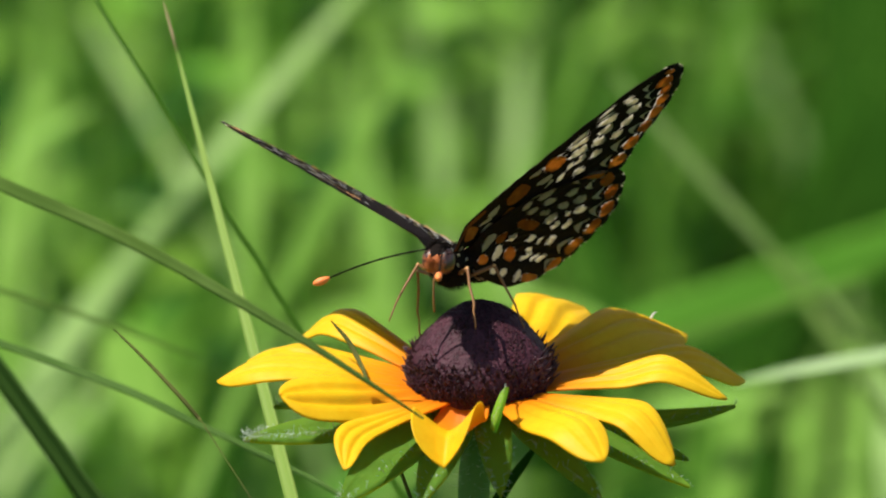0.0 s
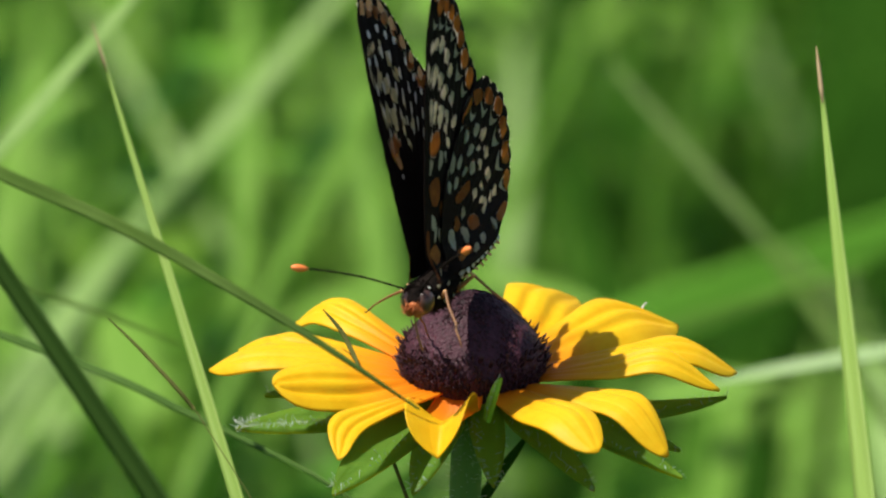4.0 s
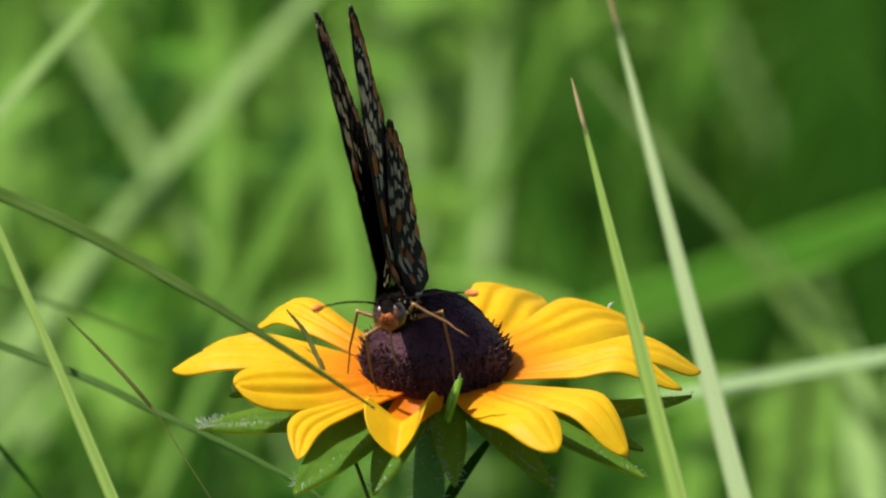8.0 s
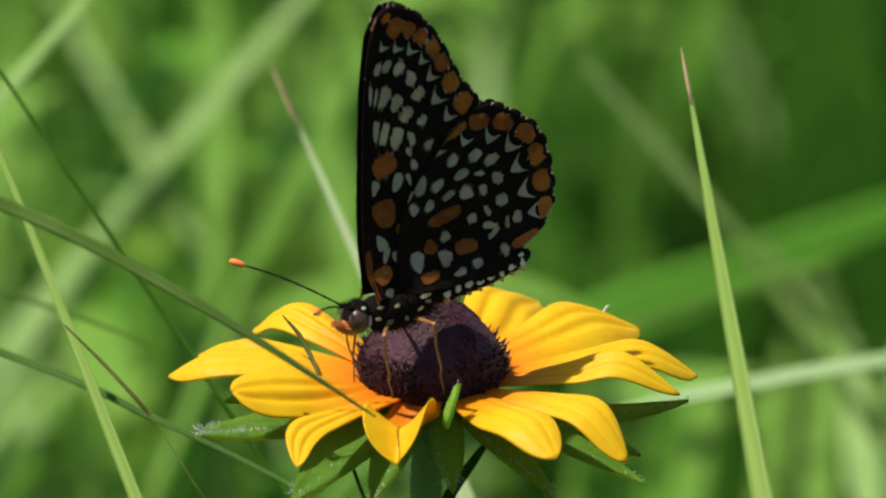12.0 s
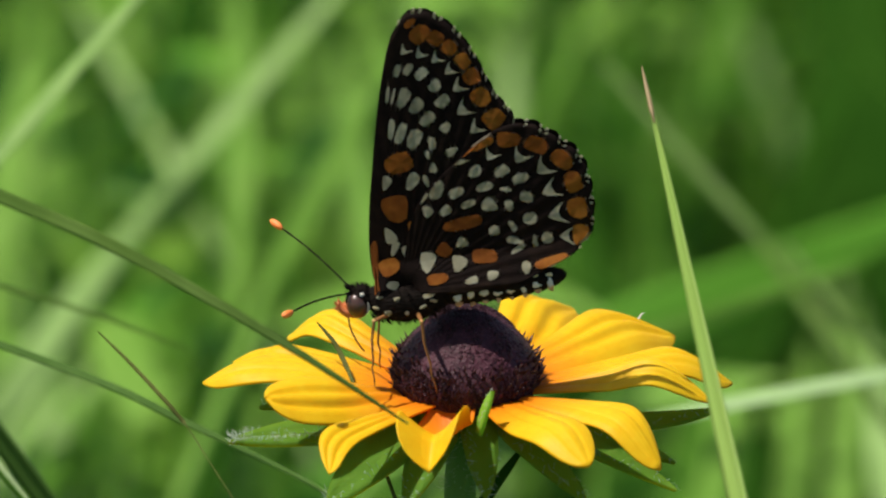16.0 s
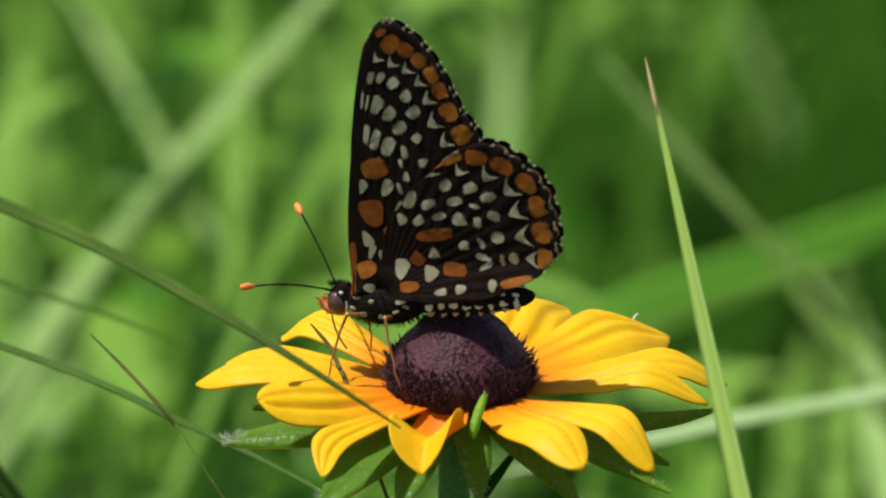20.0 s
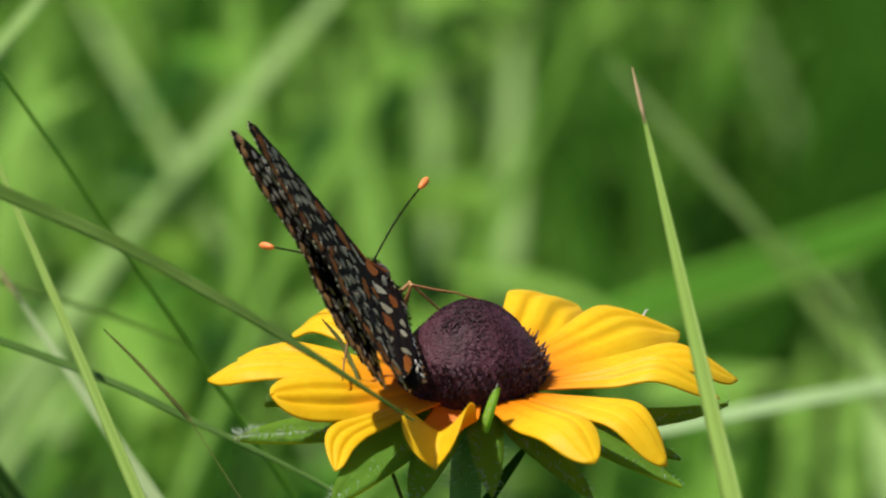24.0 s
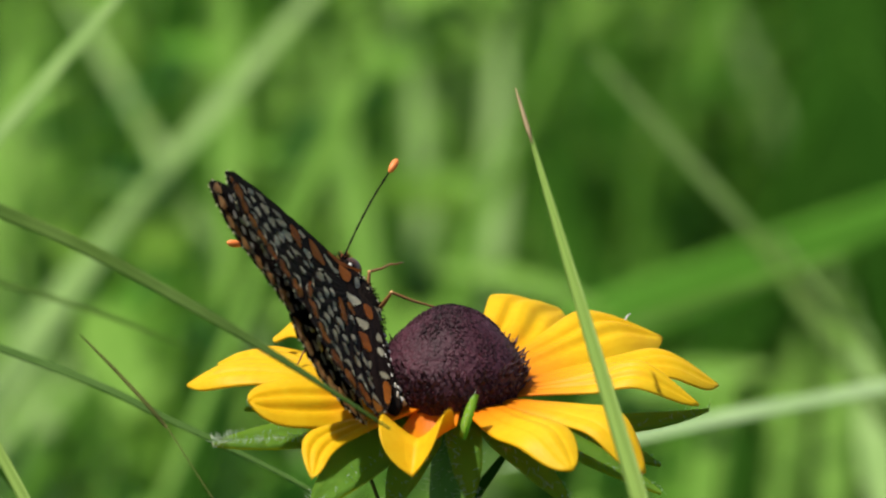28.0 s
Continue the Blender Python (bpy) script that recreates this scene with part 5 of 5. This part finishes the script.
BODY = [
    (0, pose(-0.00303, 0.00434, 0.61459, 1.1, -19.3, 253.8)),
    (0.2, pose(-0.00156, 0.00142, 0.61543, 3.1, -3.4, 236.7)),
    (0.5, pose(-0.00039, 0.00002, 0.61486, 6.5, -11.5, 233.8)),
    (0.7, pose(0.00135, -0.00046, 0.61434, 5.7, -9.2, 223.8)),
    (1, pose(-0.00269, -0.00109, 0.61337, 11.2, 2.8, 231.7)),
    (1.2, pose(0.00074, -0.00196, 0.61327, 6.7, -2.4, 227.3)),
    (1.5, pose(0.00167, -0.00347, 0.61342, 2.6, 0.2, 242.7)),
    (2, pose(-0.00184, -0.00799, 0.61409, 3.1, 3.5, 249.0)),
    (3, pose(-0.00438, -0.00784, 0.61448, 5.1, 4.1, 246.7)),
    (3.5, pose(-0.00438, -0.00784, 0.61448, 5.1, 4.1, 246.7)),
    (5.5, pose(-0.00499, -0.00891, 0.61352, 8.9, 3.3, 260.0)),
    (6, pose(-0.00499, -0.00891, 0.61352, 8.9, 3.3, 260.0)),
    (6.5, pose(-0.00525, -0.00645, 0.61514, 7.4, 27.0, 263.1)),
    (6.7, pose(-0.00317, -0.00597, 0.61453, 9.4, 18.1, 259.8)),
    (6.8, pose(-0.00437, -0.00604, 0.61209, 6.8, 5.1, 281.2)),
    (6.9, pose(-0.00503, -0.00606, 0.61304, 6.1, 6.6, 284.7)),
    (7, pose(-0.00507, -0.00616, 0.61280, 4.5, 3.2, 278.9)),
    (7.2, pose(-0.00511, -0.00645, 0.61472, 12.4, 24.6, 275.7)),
    (7.5, pose(-0.00627, -0.00645, 0.61530, 10.3, 32.8, 266.2)),
    (8, pose(-0.00615, -0.00770, 0.61160, 9.1, -7.9, 263.1)),
    (9, pose(-0.00685, -0.00876, 0.61350, 6.4, -1.1, 254.4)),
    (10, pose(-0.00787, -0.00806, 0.61277, 7.6, 4.1, 210.8)),
    (11, pose(-0.00576, -0.00884, 0.61054, 2.4, 7.2, 211.4)),
    (12, pose(-0.00567, -0.00961, 0.61193, 2.9, 8.8, 212.6)),
    (12.5, pose(-0.00567, -0.00921, 0.61181, 2.9, 8.8, 212.6)),
    (14.5, pose(-0.00683, -0.00649, 0.61204, 3.1, 8.3, 198.9)),
    (15, pose(-0.00683, -0.00649, 0.61204, 3.1, 8.3, 198.9)),
    (16, pose(-0.00707, -0.00395, 0.61170, -1.9, 8.6, 176.0)),
    (17, pose(-0.00712, -0.00294, 0.61102, -1.4, 12.2, 175.7)),
    (18, pose(-0.00715, -0.01070, 0.61076, -3.3, 17.1, 212.6)),
    (19, pose(-0.00772, -0.00645, 0.60986, -1.8, 9.7, 191.6)),
    (20, pose(-0.00889, -0.00402, 0.61035, -4.1, 7.0, 157.6)),
    (20.5, pose(-0.00916, -0.00404, 0.61015, -4.7, 7.1, 156.4)),
    (20.7, pose(-0.00739, -0.00199, 0.60880, -4.8, 8.6, 143.5)),
    (20.9, pose(-0.00823, -0.00198, 0.60885, -14.1, 2.0, 131.3)),
    (21, pose(-0.00841, 0.00002, 0.60995, -21.0, -24.2, 108.4)),
    (21.2, pose(-0.00857, 0.00001, 0.60640, -35.5, -11.0, 85.8)),
    (21.5, pose(-0.00900, 0.00004, 0.60643, -32.7, -16.9, 85.2)),
    (23.5, pose(-0.00950, 0.00002, 0.60784, -34.7, -10.4, 96.9)),
    (24, pose(-0.01071, 0.00001, 0.60853, -33.8, -14.8, 102.2)),
    (25, pose(-0.01010, 0.00004, 0.60946, -33.6, -13.5, 106.8)),
    (26, pose(-0.01134, 0.00005, 0.60856, -37.6, -18.9, 112.6)),
    (27, pose(-0.01194, 0.00005, 0.60841, -46.1, -23.2, 114.0)),
    (28, pose(-0.01209, 0.00004, 0.60749, -37.6, -26.2, 106.2))]
OPEN = [(0, 42.3, 65.0, -0.6, -11.3, 0.9), (0.2, 38.0, 48.3, -11.4, -0.0, 0.1), (0.5, 37.2, 42.3, -3.1, -0.0, 0.1), (0.7, 56.5, 65.1, 3.5, -0.0, 0.0), (1, 59.4, 43.2, -2.3, -14.4, -0.0), (1.2, 29.9, 24.9, 3.8, 0.0, 0.0), (1.5, 13.2, 8.9, 0.6, 0.0, -0.0), (2, 6.3, 9.8, -0.4, -0.0, 0.0), (3, 2.7, 11.8, -0.1, 0.0, -0.0), (3.5, 2.7, 11.8, -0.1, 0.0, -0.0), (5.5, -3.3, 12.4, 0.2, 0.0, 0.0), (6, -3.3, 12.4, 0.2, 0.0, 0.0), (6.5, 2.8, 13.4, 0.3, 0.0, -0.0), (6.7, 26.8, 56.1, 6.4, 0.0, 0.0), (6.8, 50.5, 80.1, 1.6, -0.0, 0.0), (6.9, 51.0, 83.4, -0.1, -0.0, 0.0), (7, 36.2, 66.6, -5.1, 0.7, 7.2), (7.2, -3.5, 19.8, 0.3, 0.0, 0.0), (7.5, -5.2, 8.5, 0.3, 0.0, 0.0), (8, -3.3, 7.1, 2.3, 0.0, 0.0), (9, -2.7, 8.3, 0.5, 0.0, 0.0), (10, -3.6, 4.3, 0.8, -0.1, 0.0), (11, -2.4, 1.6, 0.0, -0.0, -0.0), (12, -3.2, 2.1, 0.0, 0.0, 0.0), (12.5, -3.2, 2.1, 0.0, 0.0, 0.0), (14.5, -1.9, 0.9, -0.4, 0.0, -0.0), (15, -1.9, 0.9, -0.4, 0.0, -0.0), (16, 0.9, -2.5, -0.4, 0.0, -0.0), (17, 0.4, -2.2, -0.5, 0.0, -0.0), (18, 0.6, -2.4, 0.8, 0.0, -0.0), (19, 0.9, -2.2, 0.2, 0.0, -0.0), (20, 1.7, -3.6, 0.1, -0.0, -0.0), (20.5, 2.2, -4.3, 0.6, -0.0, -0.0), (20.7, 1.6, 1.6, -0.5, 0.0, -0.0), (20.9, 1.4, 1.4, -0.9, 0.0, -0.0), (21, 0.2, 0.2, -0.0, 3.0, 3.0), (21.2, 0.3, 0.3, 0.8, 1.0, 1.0), (21.5, 0.3, 0.3, 0.2, 0.0, 0.0), (23.5, 0.3, 0.3, 0.6, -3.0, -3.0), (24, 0.3, 0.3, 0.1, -3.5, -3.5), (25, 0.3, 0.3, 0.3, -3.0, -3.0), (26, 0.3, 0.3, 0.3, -4.5, -4.5), (27, 0.3, 0.3, 0.3, -6.0, -6.0), (28, 0.3, 0.3, 0.0, -4.0, -4.0)]
ANTENNA = {1: [(0, 16, 14), (1, -6, 44), (2, -12, 49), (3, -37, 57), (6, -21, 49), (7, -19, 53), (8, -5, 51), (9, -7, 42), (10, -6, 48), (11, -20, 44), (12, -20, 43), (15, -13, 48), (16, -10, 62), (17, -17, 62), (18, -29, 48), (19, -8, 56), (20, -20, 65), (20.5, -23, 66), (21, 9, 49), (21.5, -40, 65), (24, -16, 43), (25, -18, 45), (26, -49, 71), (27, -55, 80), (28, -59, 91)], -1: [(0, 21, -75), (1, -12, -29), (2, -19, -45), (3, -28, -57), (6, -5, -48), (7, -5, -45), (8, -9, -25), (9, -1, -53), (10, -34, -16), (11, -29, -39), (12, -30, -40), (15, -26, -57), (16, -28, -44), (17, -23, -49), (18, -33, -18), (19, -27, -52), (20, -28, -50), (20.5, -29, -54), (21, 4, -54), (21.5, -9, -62), (24, 3, -43), (25, -3, -40), (26, 1, -42), (27, 5, -43), (28, 3, -45)]}

CORNER = [(0, -2.28), (1, -2.28), (2, 0.21), (3, 0.0), (8, -0.18), (12, -0.25), (16, 0.0), (17.5, 0.0), (18.5, -0.62), (20, -2.07), (21, -2.07), (24, -1.14), (25, -0.93), (26, -0.93), (26.7, 0.0), (28, 0.0)]
ROCK = [(0, 2.0), (1, 0.4), (2, 1.25), (3, 1.75), (6, 1.15), (8, 0.99), (11, 0.37), (12, 0.61), (17, 0.0), (20, -1.07), (21, -1.22), (24, -0.45), (25, 0.18), (28, -1.0)]


def above_flower(p):
    """About how far a place, in millimetres from the head's centre, lies over the cone or the petals."""
    flat = math.hypot(p.x, p.y)
    return min(flat - cone_radius(p.z) if p.z < 8.4 else p.z - 8.4, p.z - 0.8 + 0.1 * max(0, flat - 14))


def sway_at(t):
    """The flower's pose at a time, between the rows of its sway."""
    for (t0, m0), (t1, m1) in zip(SWAY, SWAY[1:]):
        if t0 <= t <= t1:
            return m0.lerp(m1, (t - t0) / (t1 - t0))
    return SWAY[-1][1]


def leg_rows(hip, toe):
    """A leg turns on its hip to the nearest place where its foot rests on the flower."""
    rnd = random.Random(8)
    tries = [Vector((0, 0, 0))] + [Vector((rnd.gauss(0, 1), rnd.gauss(0, 1), rnd.gauss(0, 1))) * 0.6 for _ in range(420)]
    rows, last = [], toe.normalized()
    for t, m in BODY:
        best = None
        for k in tries:
            d = (toe.normalized() + k).normalized()
            p = sway_at(t).inverted() @ (m @ ((hip + d * toe.length) * 0.001))
            cost = abs(above_flower((p - HEAD) * 1000)) * 0.7 + 0.9 * d.angle(toe) + 0.7 * d.angle(last)
            if best is None or cost < best[0]:
                best = (cost, d)
        last = best[1]
        rows.append((t, Matrix.Translation(hip * 0.001) @ toe.rotation_difference(last).to_matrix().to_4x4()))
    return rows


def motions():
    walk(flower, SWAY)
    for ob in leaners:
        walk(ob, SWAY)
    walk(rocking, [(t, Matrix.Translation(ROCK_ROOT) @ pose(0, 0, 0, 0, a, 0) @ Matrix.Translation(-ROCK_ROOT)) for t, a in ROCK])
    walk(corner_blade, [(t, Matrix.Translation(CORNER_ROOT) @ pose(0, 0, 0, 0, a, 0) @ Matrix.Translation(-CORNER_ROOT)) for t, a in CORNER])
    for (leaf, pivot), rows in SWINGS:
        walk(leaf, [(t, pose(*pivot, rx, ry, 0)) for t, rx, ry in rows])
    walk(butterfly, BODY)
    for i in (0, 1):
        walk(wings[1][i], [(t, pose(0, 0.0006, 0, -a, 0, 0) @ pose(0, 0, 0, 0, c if i == 0 else 0, e)) for t, a, b, c, e, f in OPEN])
        walk(wings[-1][i], [(t, pose(0, -0.0006, 0, b, 0, 0) @ pose(0, 0, 0, 0, c if i == 0 else 0, f)) for t, a, b, c, e, f in OPEN])
    for leg, hip, toe in legs:
        walk(leg, leg_rows(hip, toe))
    for sd in (1, -1):
        walk(antennas[sd], [(t, pose(0.0063, sd * 0.0006, 0, 0, ry, rz)) for t, ry, rz in ANTENNA[sd]])


motions()
